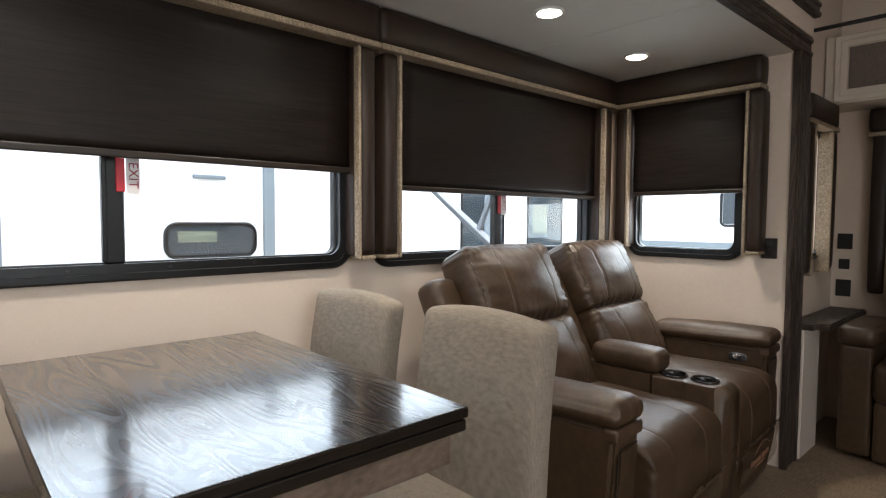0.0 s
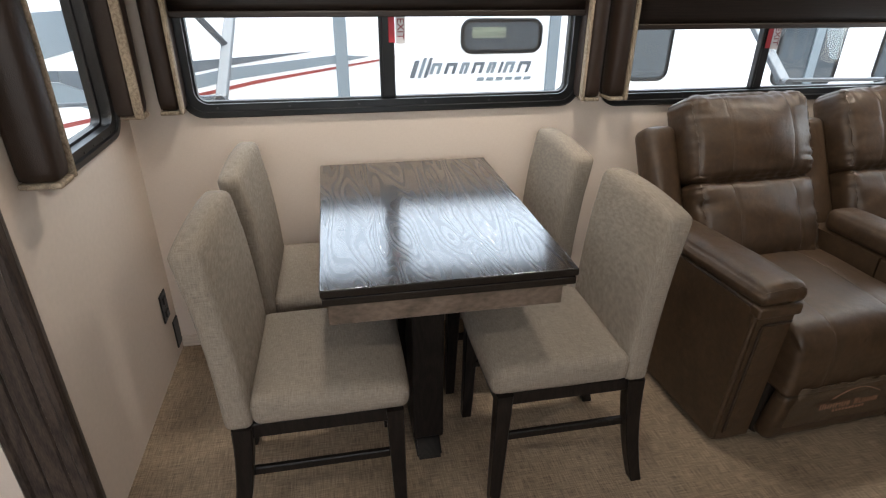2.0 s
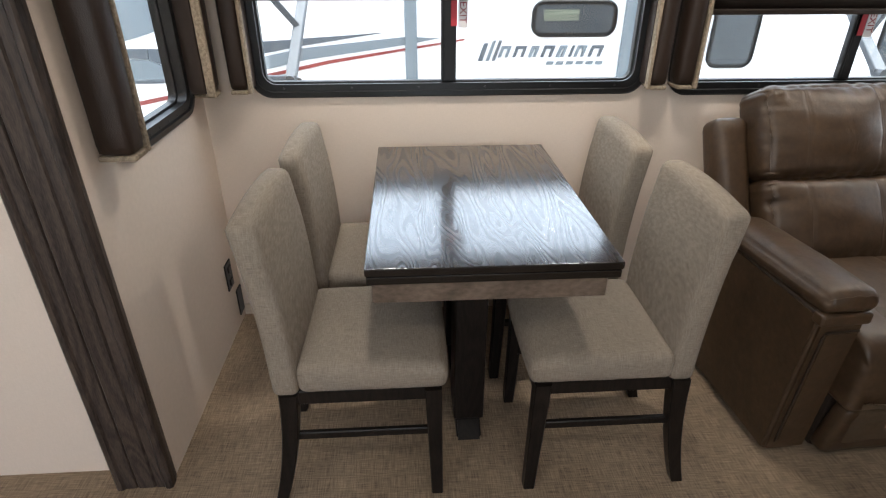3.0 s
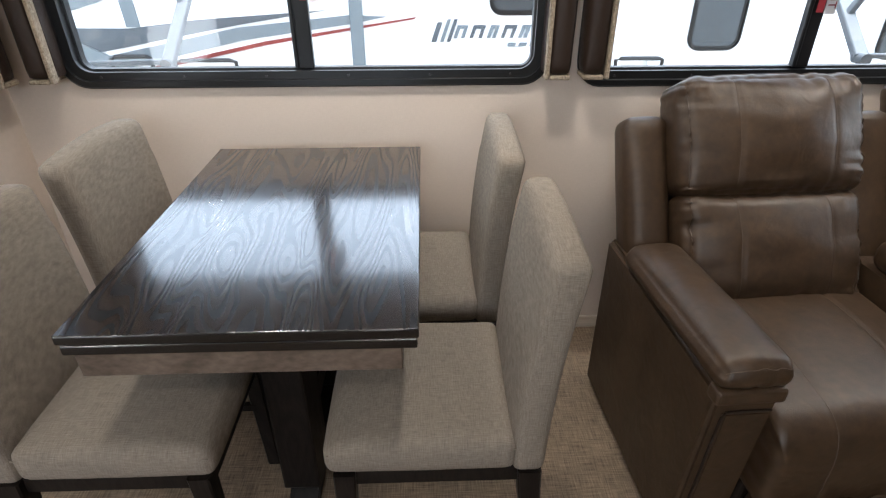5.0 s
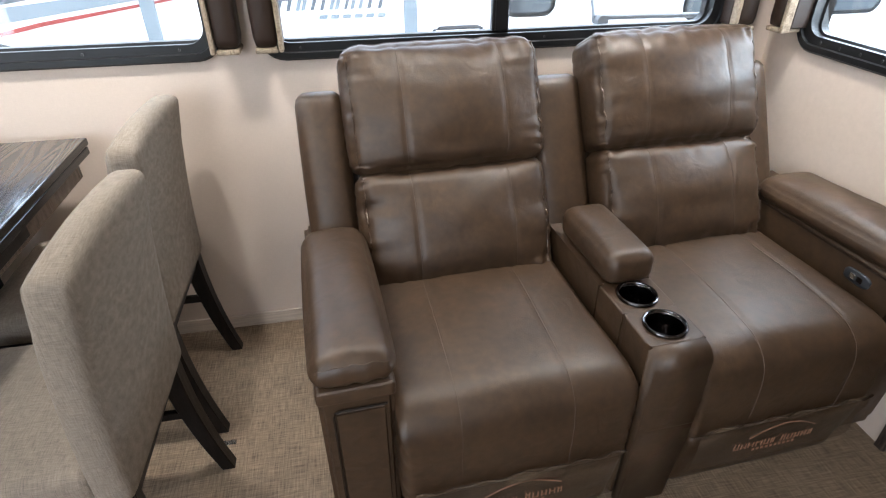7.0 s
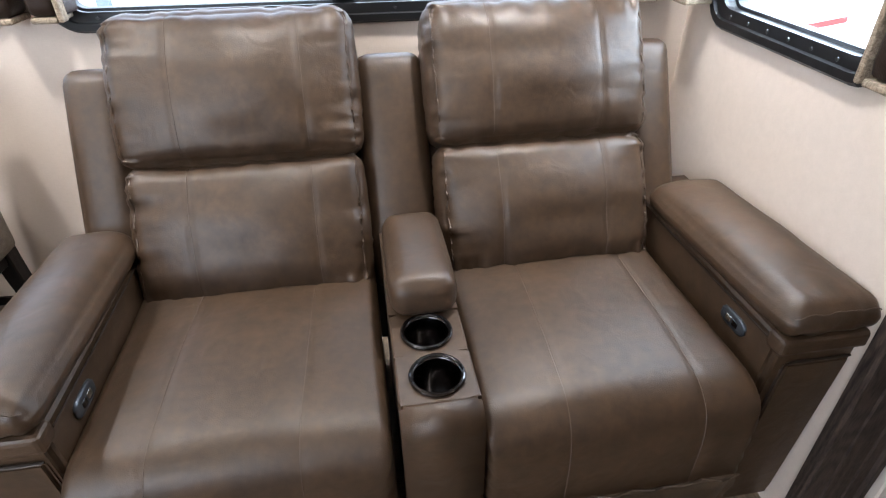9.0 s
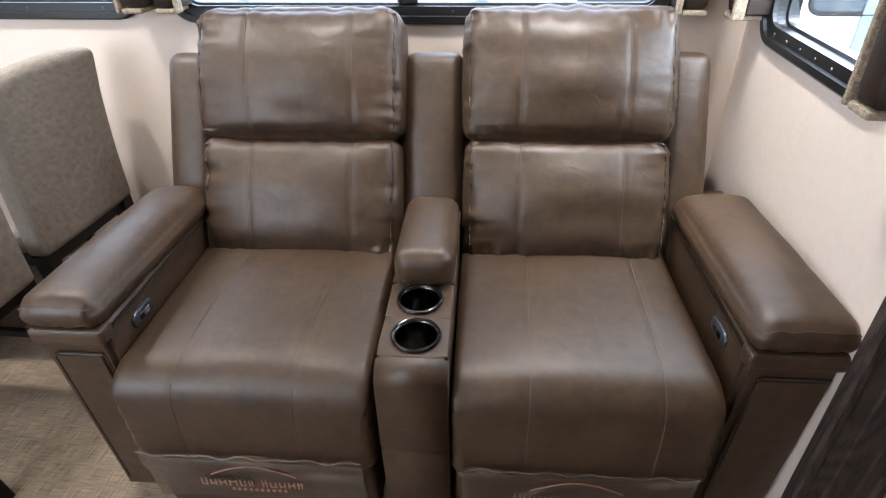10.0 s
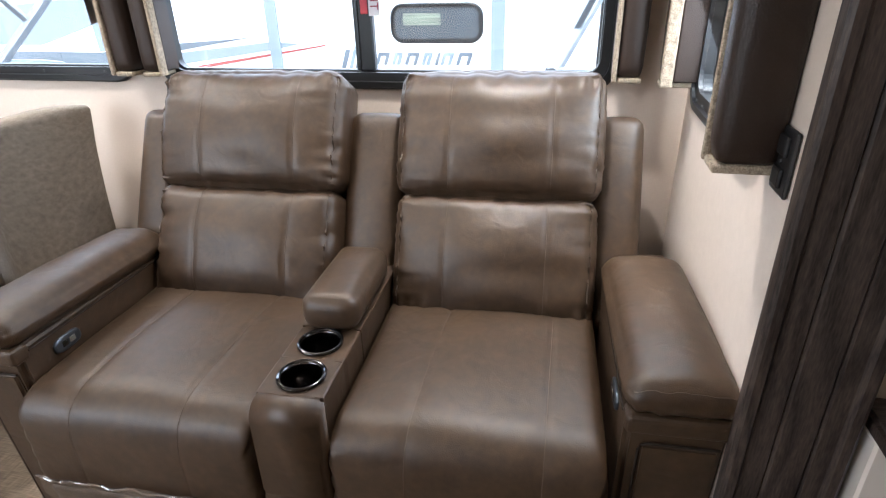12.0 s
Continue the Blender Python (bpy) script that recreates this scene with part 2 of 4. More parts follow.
BLACKFRAME = mat("black_window_frame", (0.006, 0.006, 0.0065), 0.35, spec=0.35, vary=0.1, scale=20)
BLACKPLASTIC = mat("black_plastic", (0.014, 0.013, 0.013), 0.4, vary=0.1, scale=30)
CHROME = mat("cup_chrome", (0.11, 0.105, 0.105), 0.14, metal=1.0, vary=0.05)
CUPBLACK = mat("cup_black", (0.075, 0.068, 0.065), 0.18, metal=1.0)
GUNMETAL = mat("gunmetal", (0.10, 0.11, 0.125), 0.3, metal=0.8)
STEEL = mat("awning_steel", (0.05, 0.058, 0.068), 0.45, metal=0.0, vary=0.1, scale=14)
GLASS = clear("window_glass", (0.93, 0.97, 0.98), 0.0, 0.05)
FILM = clear("clear_film", (0.74, 0.70, 0.66), 0.08, 0.30)
WHITEGEL = mat("white_gelcoat", (0.78, 0.79, 0.80), 0.25, vary=0.03, scale=2, coat=0.3)
GREYSTRIPE = mat("grey_decal", (0.08, 0.095, 0.11), 0.35, vary=0.1, scale=4)
LIGHTGREY = mat("light_grey_decal", (0.15, 0.18, 0.20), 0.35, vary=0.08, scale=4)
REDSTRIPE = mat("red_decal", (0.22, 0.035, 0.03), 0.35, vary=0.1, scale=5)
DARKGLASS = mat("tinted_window", (0.036, 0.046, 0.054), 0.06, vary=0.2, scale=3)
CURTAIN = mat("curtain_behind_window", (0.13, 0.14, 0.10), 0.8, grain=0.4, grain_scale=(2, 2, 60))
CONCRETE = mat("concrete_ground", (0.42, 0.41, 0.39), 0.85, vary=0.15, scale=1.2, bump=0.3, bump_scale=60)
CABINET = mat("cabinet_paint", (0.62, 0.55, 0.47), 0.5, vary=0.04, scale=5)
SPEAKERCLOTH = weave("speaker_cloth", (0.19, 0.155, 0.13), (0.10, 0.08, 0.065), fine=800)
LAMPGLOW = glow("lamp_diffuser", (1.0, 0.9, 0.75), 14)
LAMPRING = mat("lamp_ring", (0.75, 0.75, 0.73), 0.4)
SIGNWHITE = mat("sign_white", (0.75, 0.72, 0.72), 0.6)
SIGNRED = mat("sign_red", (0.5, 0.03, 0.045), 0.5)
SIGNTEXT = mat("sign_text", (0.28, 0.03, 0.05), 0.6)
COPPER = mat("copper_print", (0.30, 0.15, 0.09), 0.45)
BASEBOARD = mat("baseboard_vinyl", (0.55, 0.46, 0.37), 0.55, vary=0.08, scale=10, grain=0.15, grain_scale=(8, 200, 200))
SILVER = mat("nickel", (0.55, 0.53, 0.5), 0.25, metal=1.0)


# ---- mesh helpers ----
def mesh_of(name, bm, material, smooth=False):
    me = bpy.data.meshes.new(name)
    bm.normal_update()
    bm.to_mesh(me)
    bm.free()
    me.materials.append(material)
    if smooth:
        for p in me.polygons:
            p.use_smooth = True
    return me


def part(name, bm, material, parent=None, label="", smooth=False):
    ob = new(name, mesh_of(name, bm, material, smooth))
    if parent is not None:
        ob.parent = parent
    if label:
        ob["label"] = label
    return ob


def thing(name, bm, material, label, category, kind="", group="", smooth=False):
    ob = part(name, bm, material, None, "", smooth)
    return tagged(ob, label, category, group, kind)


def holder(name, label, category, m=None, kind="", group=""):
    ob = new(name)
    ob.empty_display_size = 0.1
    if m is not None:
        ob.matrix_world = m
    return tagged(ob, label, category, group, kind)


def box(x0, x1, y0, y1, z0, z1, bevel=0.0, seg=2, bm=None):
    own = bm is None
    b = bmesh.new()
    bmesh.ops.create_cube(b, size=1.0)
    for v in b.verts:
        v.co = Vector(((x0 + x1) / 2 + v.co.x * (x1 - x0), (y0 + y1) / 2 + v.co.y * (y1 - y0), (z0 + z1) / 2 + v.co.z * (z1 - z0)))
    if bevel:
        bmesh.ops.bevel(b, geom=b.edges[:], offset=bevel, segments=seg, affect="EDGES", profile=0.5)
    if own:
        return b
    return join(bm, b)


def join(bm, other):
    me = bpy.data.meshes.new("join")
    other.to_mesh(me)
    other.free()
    bm.from_mesh(me)
    bpy.data.meshes.remove(me)
    return bm


def moved(bm, m):
    bmesh.ops.transform(bm, matrix=m, verts=bm.verts[:])
    return bm


def tube(points, radius, sides=8, closed=False):
    """A round bar along a line of points."""
    bm = bmesh.new()
    pts = [Vector(p) for p in points]
    rings = []
    n = len(pts)
    up = Vector((0, 0, 1))
    for i, p in enumerate(pts):
        a = pts[(i - 1) % n] if closed or i > 0 else p
        c = pts[(i + 1) % n] if closed or i < n - 1 else p
        d = (c - a).normalized()
        ref = up if abs(d.dot(up)) < 0.9 else Vector((1, 0, 0))
        s = d.cross(ref).normalized()
        t = s.cross(d).normalized()
        rings.append([bm.verts.new(p + radius * (math.cos(k) * s + math.sin(k) * t)) for k in np.linspace(0, 2 * math.pi, sides, endpoint=False)])
    last = n if closed else n - 1
    for i in range(last):
        r0, r1 = rings[i], rings[(i + 1) % n]
        for k in range(sides):
            bm.faces.new((r0[k], r0[(k + 1) % sides], r1[(k + 1) % sides], r1[k]))
    if not closed:
        bm.faces.new(rings[0][::-1])
        bm.faces.new(rings[-1])
    bmesh.ops.recalc_face_normals(bm, faces=bm.faces[:])
    return bm


def cylinder(x, y, z0, z1, r0, r1=None, n=32):
    bm = bmesh.new()
    bmesh.ops.create_cone(bm, cap_ends=True, segments=n, radius1=r0, radius2=r0 if r1 is None else r1, depth=z1 - z0)
    return moved(bm, Matrix.Translation((x, y, (z0 + z1) / 2)))


def soft_point(u, v, w, h, r, bulge):
    """A point of a rounded, puffed-up block: u, v, w in -1..1 on the surface of a cube."""
    p = Vector((u * h[0], v * h[1], w * h[2]))
    inner = Vector([max(-(h[i] - r), min(h[i] - r, p[i])) for i in range(3)])
    d = p - inner
    if d.length > 1e-9:
        p = inner + d.normalized() * r
    p.x += bulge[0] * u * (1 - v * v) * (1 - w * w)
    p.y += bulge[1] * v * (1 - u * u) * (1 - w * w)
    p.z += bulge[2] * w * (1 - u * u) * (1 - v * v)
    return p


def cushion(h, r, bulge, n, shape=None):
    """A padded block with half sizes h; shape(u, v, w, p) bends its points further."""
    bm = bmesh.new()
    seen = {}

    def vert(a, b, c):
        key = (round(a, 5), round(b, 5), round(c, 5))
        if key not in seen:
            p = soft_point(a, b, c, h, r, bulge)
            seen[key] = bm.verts.new(shape(a, b, c, p) if shape else p)
        return seen[key]

    steps = [[math.sin(s * math.pi / 2) * 0.55 + s * 0.45 for s in np.linspace(-1, 1, k + 1)] for k in n]
    for ax in range(3):
        i, j = [k for k in range(3) if k != ax]
        for side in (-1, 1):
            for a in range(n[i]):
                for b in range(n[j]):
                    quad = []
                    for da, db in ((0, 0), (1, 0), (1, 1), (0, 1)):
                        c = [0, 0, 0]
                        c[ax], c[i], c[j] = side, steps[i][a + da], steps[j][b + db]
                        quad.append(vert(*c))
                    bm.faces.new(quad)
    bmesh.ops.recalc_face_normals(bm, faces=bm.faces[:])
    return bm


def rounded_frame(w, h, border, depth, radius, seg=6):
    """A frame with rounded corners in the x-z plane, centred, of that depth along y."""
    bm = bmesh.new()

    def loop(hw, hh, r, y):
        out = []
        for cx, cz, a0 in ((hw - r, hh - r, 0), (-hw + r, hh - r, 90), (-hw + r, -hh + r, 180), (hw - r, -hh + r, 270)):
            for k in range(seg + 1):
                a = radians(a0 + 90 * k / seg)
                out.append(bm.verts.new((cx + r * math.cos(a), y, cz + r * math.sin(a))))
        return out

    o, i_ = w / 2, h / 2
    c = 0.006
    loops = [loop(o, i_, radius, 0), loop(o, i_, radius, -depth + c), loop(o - c, i_ - c, radius - c / 2, -depth),
             loop(o - border * 0.45, i_ - border * 0.45, radius * 0.8, -depth), loop(o - border * 0.5, i_ - border * 0.5, radius * 0.75, -depth * 0.55),
             loop(o - border, i_ - border, radius * 0.6, -depth * 0.5), loop(o - border, i_ - border, radius * 0.6, 0)]
    for a, b in zip(loops, loops[1:] + loops[:1]):
        for k in range(len(a)):
            bm.faces.new((a[k], a[(k + 1) % len(a)], b[(k + 1) % len(a)], b[k]))
    bmesh.ops.recalc_face_normals(bm, faces=bm.faces[:])
    return bm


def wall_with_holes(x0, x1, z0, z1, holes, thick):
    """A wall in the x-z plane from y = 0 to y = thick, with rectangular holes (x0, x1, z0, z1) that do not touch."""
    bm = bmesh.new()
    xs = sorted({x0, x1, *[h[0] for h in holes], *[h[1] for h in holes]})
    zs = sorted({z0, z1, *[h[2] for h in holes], *[h[3] for h in holes]})
    solid = lambda a, b, c, d: a >= x0 - 1e-6 and b <= x1 + 1e-6 and c >= z0 - 1e-6 and d <= z1 + 1e-6 and not any(
        a >= h[0] - 1e-6 and b <= h[1] + 1e-6 and c >= h[2] - 1e-6 and d <= h[3] + 1e-6 for h in holes)
    verts = {}

    def vert(x, y, z):
        key = (round(x, 5), round(y, 5), round(z, 5))
        if key not in verts:
            verts[key] = bm.verts.new((x, y, z))
        return verts[key]

    ok = {}
    for i in range(len(xs) - 1):
        for k in range(len(zs) - 1):
            ok[i, k] = solid(xs[i], xs[i + 1], zs[k], zs[k + 1])
    for (i, k), full in ok.items():
        if not full:
            continue
        a, b, c, d = xs[i], xs[i + 1], zs[k], zs[k + 1]
        for y in (0, thick):
            bm.faces.new([vert(a, y, c), vert(b, y, c), vert(b, y, d), vert(a, y, d)])
        for (ni, nk), (p, q) in {(i - 1, k): ((a, c), (a, d)), (i + 1, k): ((b, c), (b, d)), (i, k - 1): ((a, c), (b, c)), (i, k + 1): ((a, d), (b, d))}.items():
            if not ok.get((ni, nk), False):
                bm.faces.new([vert(p[0], 0, p[1]), vert(q[0], 0, q[1]), vert(q[0], thick, q[1]), vert(p[0], thick, p[1])])
    bmesh.ops.recalc_face_normals(bm, faces=bm.faces[:])
    return bm


# ---- the large structure ----
X0, X1 = -0.866, 2.405         # side walls of the slide-out
YO = -0.872                   # its open edge, standing out from the main wall
YM = -0.822                   # the main wall
ZC = 1.815                    # its ceiling
ZM = 2.30                     # the main ceiling
ZG = -1.0                     # ground outside
W1 = (-0.69, 0.735, 0.925)    # window over the table: x from, x to, lower edge
W2 = (0.82, 2.222, 0.917)     # window over the seats
WT = 1.66                     # upper edge of the windows
SIDE = (-0.70, -0.12, 0.910)  # side windows: y from, y to, lower edge
XE = 3.35                     # end wall of the main room
IN = 0.03                     # how far the frames lap over the wall

thing("floor", box(-3.2, XE, -3.45, 0.05, -0.06, 0.0), FLOORING, "woven tan vinyl flooring", "floor", "structure")
hole1 = (W1[0] + IN, W1[1] - IN, W1[2] + IN, WT - IN)
hole2 = (W2[0] + IN, W2[1] - IN, W2[2] + IN, WT - IN)
thing("wall_slide_back", wall_with_holes(X0 - 0.05, X1 + 0.05, -0.06, ZC + 0.05, [hole1, hole2], 0.05), WALLPAPER, "beige papered wall with two wide windows", "wall", "structure")
side_hole = (SIDE[0] + IN, SIDE[1] - IN, SIDE[2] + IN, WT - IN)
bm = wall_with_holes(YO, 0.0, -0.06, ZC + 0.05, [side_hole], 0.05)
thing("wall_slide_east", moved(bm, Matrix(((0, 1, 0, X1), (1, 0, 0, 0), (0, 0, 1, 0), (0, 0, 0, 1)))), WALLPAPER, "beige papered end wall with a window", "wall", "structure")
bm = wall_with_holes(YO, 0.0, -0.06, ZC + 0.05, [side_hole], 0.05)
thing("wall_slide_west", moved(bm, Matrix(((0, -1, 0, X0), (1, 0, 0, 0), (0, 0, 1, 0), (0, 0, 0, 1)))), WALLPAPER, "beige papered end wall with a window", "wall", "structure")
ceil = box(X0, X1, YO, 0.0, ZC, ZC + 0.045)
thing("ceiling", ceil, CEILING, "pale grey slide-out ceiling panel", "ceiling", "structure")
thing("trim_ceiling_seam", box(1.58, 1.60, YO + 0.02, -0.1, ZC - 0.003, ZC - 0.0005), CEILING, "flat seam strip on the ceiling", "trim", "structure")

# main wall around the slide-out's opening
thing("wall_main_west", box(-3.2, X0 - 0.06, YM, YM + 0.05, 0, ZM), WALLPAPER, "beige papered main wall", "wall", "structure")
far_hole = (2.70, 3.00, 0.93, 1.53)
bm = wall_with_holes(X1 + 0.06, XE, 0, ZM, [far_hole], 0.05)
thing("wall_main_east", moved(bm, Matrix.Translation((0, YM, 0))), WALLPAPER, "beige papered main wall with a narrow window", "wall", "structure")
thing("wall_main_header", box(X0 - 0.06, X1 + 0.06, YM, YM + 0.05, ZC + 0.05, ZM), WALLPAPER, "pale wall band over the slide-out", "wall", "structure")
thing("wall_end_east", box(XE, XE + 0.05, -3.45, YM + 0.05, 0, ZM), WALLPAPER, "beige papered end wall", "wall", "structure")
thing("wall_end_west", box(-3.25, -3.2, -3.45, YM + 0.05, 0, ZM), WALLPAPER, "beige papered end wall", "wall", "structure")
# unseen closing wall; its openings are added to go with the fill lamps
bm = wall_with_holes(-3.2, XE, 0, ZM, [(-1.1, 0.7, 1.15, 1.95), (-2.2, -1.4, 0.15, 2.0)], 0.05)
thing("wall_south", moved(bm, Matrix.Translation((0, -3.45, 0))), WALLPAPER, "unseen beige wall with two openings added for fill light", "wall", "structure")
thing("ceiling_main", box(-3.25, XE + 0.05, -3.45, YM + 0.05, ZM, ZM + 0.05), CEILING, "pale main ceiling panel", "ceiling", "structure")


def moulding(name, length, width, m, material, label):
    """A flat board with two grooves and a rounded bead on each edge; length along z, width along x, face towards -y."""
    prof = [(0.014, 0.046), (0.014, 0), (0, 0), (0, -0.022), (0.006, -0.027), (0.018, -0.027), (0.024, -0.02), (0.34 * width, -0.02), (0.36 * width, -0.015), (0.39 * width, -0.02),
            (0.66 * width, -0.02), (0.69 * width, -0.015), (0.71 * width, -0.02), (width - 0.024, -0.02), (width - 0.018, -0.027), (width - 0.006, -0.027), (width, -0.022), (width, 0), (width - 0.014, 0.046)]
    b = bmesh.new()
    lo = [b.verts.new((x, y, 0)) for x, y in prof]
    hi = [b.verts.new((x, y, length)) for x, y in prof]
    for k in range(len(prof)):
        j = (k + 1) % len(prof)
        b.faces.new((lo[k], lo[j], hi[j], hi[k]))
    b.faces.new(lo[::-1])
    b.faces.new(hi)
    bmesh.ops.recalc_face_normals(b, faces=b.faces[:])
    return thing(name, moved(b, m), material, label, "trim", "structure")


PW = 0.16                     # width of the trim posts
moulding("trim_post_west", ZC, PW, pose(X0 - PW + 0.008, YO - 0.002, 0), TRIMWOOD, "dark grooved wood trim post")
moulding("trim_post_east", ZC, PW, pose(X1 - 0.012, YO - 0.002, 0), TRIMWOOD, "dark grooved wood trim post")
HX0, HX1 = X0 - PW + 0.008, X1 - 0.012 + PW
moulding("trim_header_low", HX1 - HX0, 0.08, pose(HX0, YO - 0.004, ZC + 0.081) @ pose(0, 0, 0, 0, 90, 0), TRIMWOOD_X, "dark wood header trim")
moulding("trim_header_high", HX1 - HX0, 0.065, pose(HX0, YO - 0.03, ZC + 0.232) @ pose(0, 0, 0, 0, 90, 0), TRIMWOOD_X, "dark wood crown trim")
thing("trim_header_band", box(HX0, HX1, YO - 0.03, YM - 0.001, ZC + 0.083, ZC + 0.165), WALLPAPER, "pale band between the header trims", "trim", "structure")
thing("baseboard_back", box(X0 + 0.003, X1 - 0.003, -0.009, -0.001, 0, 0.052, 0.002, 1), BASEBOARD, "pale wood-grain baseboard", "baseboard", "structure")


# ---- windows ----
def window(name, width, lower, m, label, sliding, pull, legs=True):
    """A black-framed caravan window in the x-z plane, room side at -y, origin at its lower middle."""
    win = holder(name, label, "window", m, "structure")
    h = WT - lower
    part("window_frame", moved(rounded_frame(width, h, 0.046, 0.018, 0.075), Matrix.Translation((0, -0.001, h / 2))), BLACKFRAME, win, "black rounded frame")
    ow, oh = width - 0.07, h - 0.07
    part("reveal", moved(rounded_frame(ow, oh, 0.014, 0.05, 0.05), Matrix.Translation((0, 0.05, h / 2))), BLACKFRAME, win)
    if sliding is None:
        part("pane", box(-ow / 2 + 0.01, ow / 2 - 0.01, 0.03, 0.034, 0.045, h - 0.045), GLASS, win).visible_shadow = False
    else:
        part("pane", box(-ow / 2 + 0.01, sliding, 0.022, 0.026, 0.045, h - 0.045), GLASS, win).visible_shadow = False
        part("pane", box(sliding, ow / 2 - 0.01, 0.034, 0.038, 0.045, h - 0.045), GLASS, win).visible_shadow = False
        part("mullion", box(sliding - 0.024, sliding + 0.024, 0.012, 0.04, 0.046, h - 0.046, 0.004, 1), BLACKFRAME, win)
        part("mullion_lip", box(sliding - 0.03, sliding - 0.018, 0.004, 0.03, 0.05, h - 0.05, 0.003, 1), BLACKFRAME, win)
    part("track", box(-ow / 2 + 0.05, ow / 2 - 0.05, -0.012, -0.004, 0.016, 0.024, 0.002, 1), BLACKPLASTIC, win)
    for k in range(6):
        part("screw", moved(cylinder(0, 0, 0, 0.002, 0.004, n=8), pose(-ow / 2 + 0.08 + k * (ow - 0.16) / 5, -0.0185, 0.034, 90, 0, 0)), BLACKPLASTIC, win)
    return win


EAST = Matrix.Translation((X1, 0, 0)) @ pose(0, 0, 0, 0, 0, -90)
WEST = Matrix.Translation((X0, 0, 0)) @ pose(0, 0, 0, 0, 0, 90)
SM, SW = (SIDE[0] + SIDE[1]) / 2, SIDE[1] - SIDE[0]
window("window_1", W1[1] - W1[0], W1[2], Matrix.Translation(((W1[0] + W1[1]) / 2, 0, W1[2])), "wide black-framed sliding window over the dining table", -0.008, 0)
window("window_2", W2[1] - W2[0], W2[2], Matrix.Translation(((W2[0] + W2[1]) / 2, 0, W2[2])), "wide black-framed sliding window behind the recliners", -0.008, 0)
window("window_3", SW, SIDE[2], EAST @ Matrix.Translation((-SM, 0, SIDE[2])), "small black-framed window in the slide-out's end wall", None, 0)
window("window_4", SW, SIDE[2], WEST @ Matrix.Translation((SM, 0, SIDE[2])), "small black-framed window in the slide-out's end wall", None, 0)


# ---- window treatments ----
def padded(x0, x1, y0, y1, z0, z1, r=0.012):
    h = ((x1 - x0) / 2, (y1 - y0) / 2, (z1 - z0) / 2)
    n = [max(4, min(26, int(2 * v / 0.045))) for v in h]
    b = cushion(h, r, (0.004, 0.006, 0.004), n)
    return moved(b, Matrix.Translation(((x0 + x1) / 2, (y0 + y1) / 2, (z0 + z1) / 2)))


def valance(x0, x1, m, label, turn_left=False, turn_right=False):
    v = holder("valance", label, "valance", m, group="window valances")
    part("padded_board", padded(x0, x1, -0.098, -0.002, 1.690, ZC - 0.003), PADDED, v, smooth=True)
    part("jute_edge", box(x0 - 0.001, x1 + 0.001, -0.101, -0.004, 1.668, 1.689, 0.005, 2), JUTE, v, "tan woven jute edging")
    return v


def side_panel(x, inner, m, label, z0=0.955, wide=0.062):
    """A padded upright beside a window; inner is the sign of the way to the glass."""
    p = holder("window_side_panel", label, "window panel", m, group="padded window panels")
    a, b = sorted((x, x - inner * wide))
    part("padded_board", padded(a, b, -0.088, -0.003, z0 + 0.014, 1.664, 0.014), PADDED, p, smooth=True)
    c, d = sorted((x + inner * 0.0005, x + inner * 0.013))
    part("jute_edge", box(c, d, -0.093, -0.064, z0 + 0.002, 1.664, 0.004, 2), JUTE, p, "tan woven jute edging")
    part("inner_board", box(c, d - 0.002 * (inner > 0), -0.0635, -0.003, z0 + 0.014, 1.664, 0.003, 1), PADDED, p)
    part("jute_foot", box(a + 0.002, b - 0.002, -0.09, -0.003, z0, z0 + 0.013, 0.004, 2), JUTE, p)
    return p


ID = Matrix.Identity(4)
valance(X0 + 0.105, 0.798, ID, "dark brown padded valance with jute edging over the dining window")
valance(0.802, X1 - 0.105, ID, "dark brown padded valance with jute edging over the seat window")
# in the end walls' own frames x runs along the wall
valance(0.002, 0.778, EAST, "dark brown padded valance with jute edging over the end window")
valance(-0.755, -0.002, WEST, "dark brown padded valance with jute edging over the end window")
side_panel(W1[0] + 0.01, 1, ID, "dark brown padded window panel beside the dining window")
side_panel(W1[1] - 0.012, -1, ID, "dark brown padded window panel beside the dining window")
side_panel(0.882, 1, ID, "dark brown padded window panel beside the seat window")
side_panel(2.216, -1, ID, "dark brown padded window panel beside the seat window")
side_panel(0.145, 1, EAST, "dark brown padded window panel beside the end window")
side_panel(0.728, -1, EAST, "dark brown padded window panel beside the end window", z0=0.945, wide=0.062)
side_panel(-0.13, -1, WEST, "dark brown padded window panel beside the end window")
side_panel(-0.70, 1, WEST, "dark brown padded window panel beside the end window", z0=0.955, wide=0.075)


def roller_blind(x0, x1, z, m, label):
    b = holder("roller_blind", label, "roller blind", m, group="roller blinds")
    bm = bmesh.new()
    nx, nz = 14, 18
    grid = [[bm.verts.new((x0 + (x1 - x0) * i / nx, -0.036 + 0.003 * noise.noise((i * 0.25, k * 0.9, z * 9)), z + 0.012 + (1.70 - z - 0.012) * k / nz)) for k in range(nz + 1)] for i in range(nx + 1)]
    for i in range(nx):
        for k in range(nz):
            bm.faces.new((grid[i][k], grid[i + 1][k], grid[i + 1][k + 1], grid[i][k + 1]))
    bmesh.ops.solidify(bm, geom=bm.faces[:], thickness=0.001)
    part("blind_cloth", bm, BLIND, b, smooth=True)
    part("bottom_bar", box(x0, x1, -0.043, -0.029, z - 0.006, z + 0.014, 0.004, 2), BLIND, b)
    part("roller_tube", moved(cylinder(0, 0, 0, x1 - x0, 0.022), pose(x0, -0.042, 1.725, 0, 90, 0)), BLIND, b)
    return b


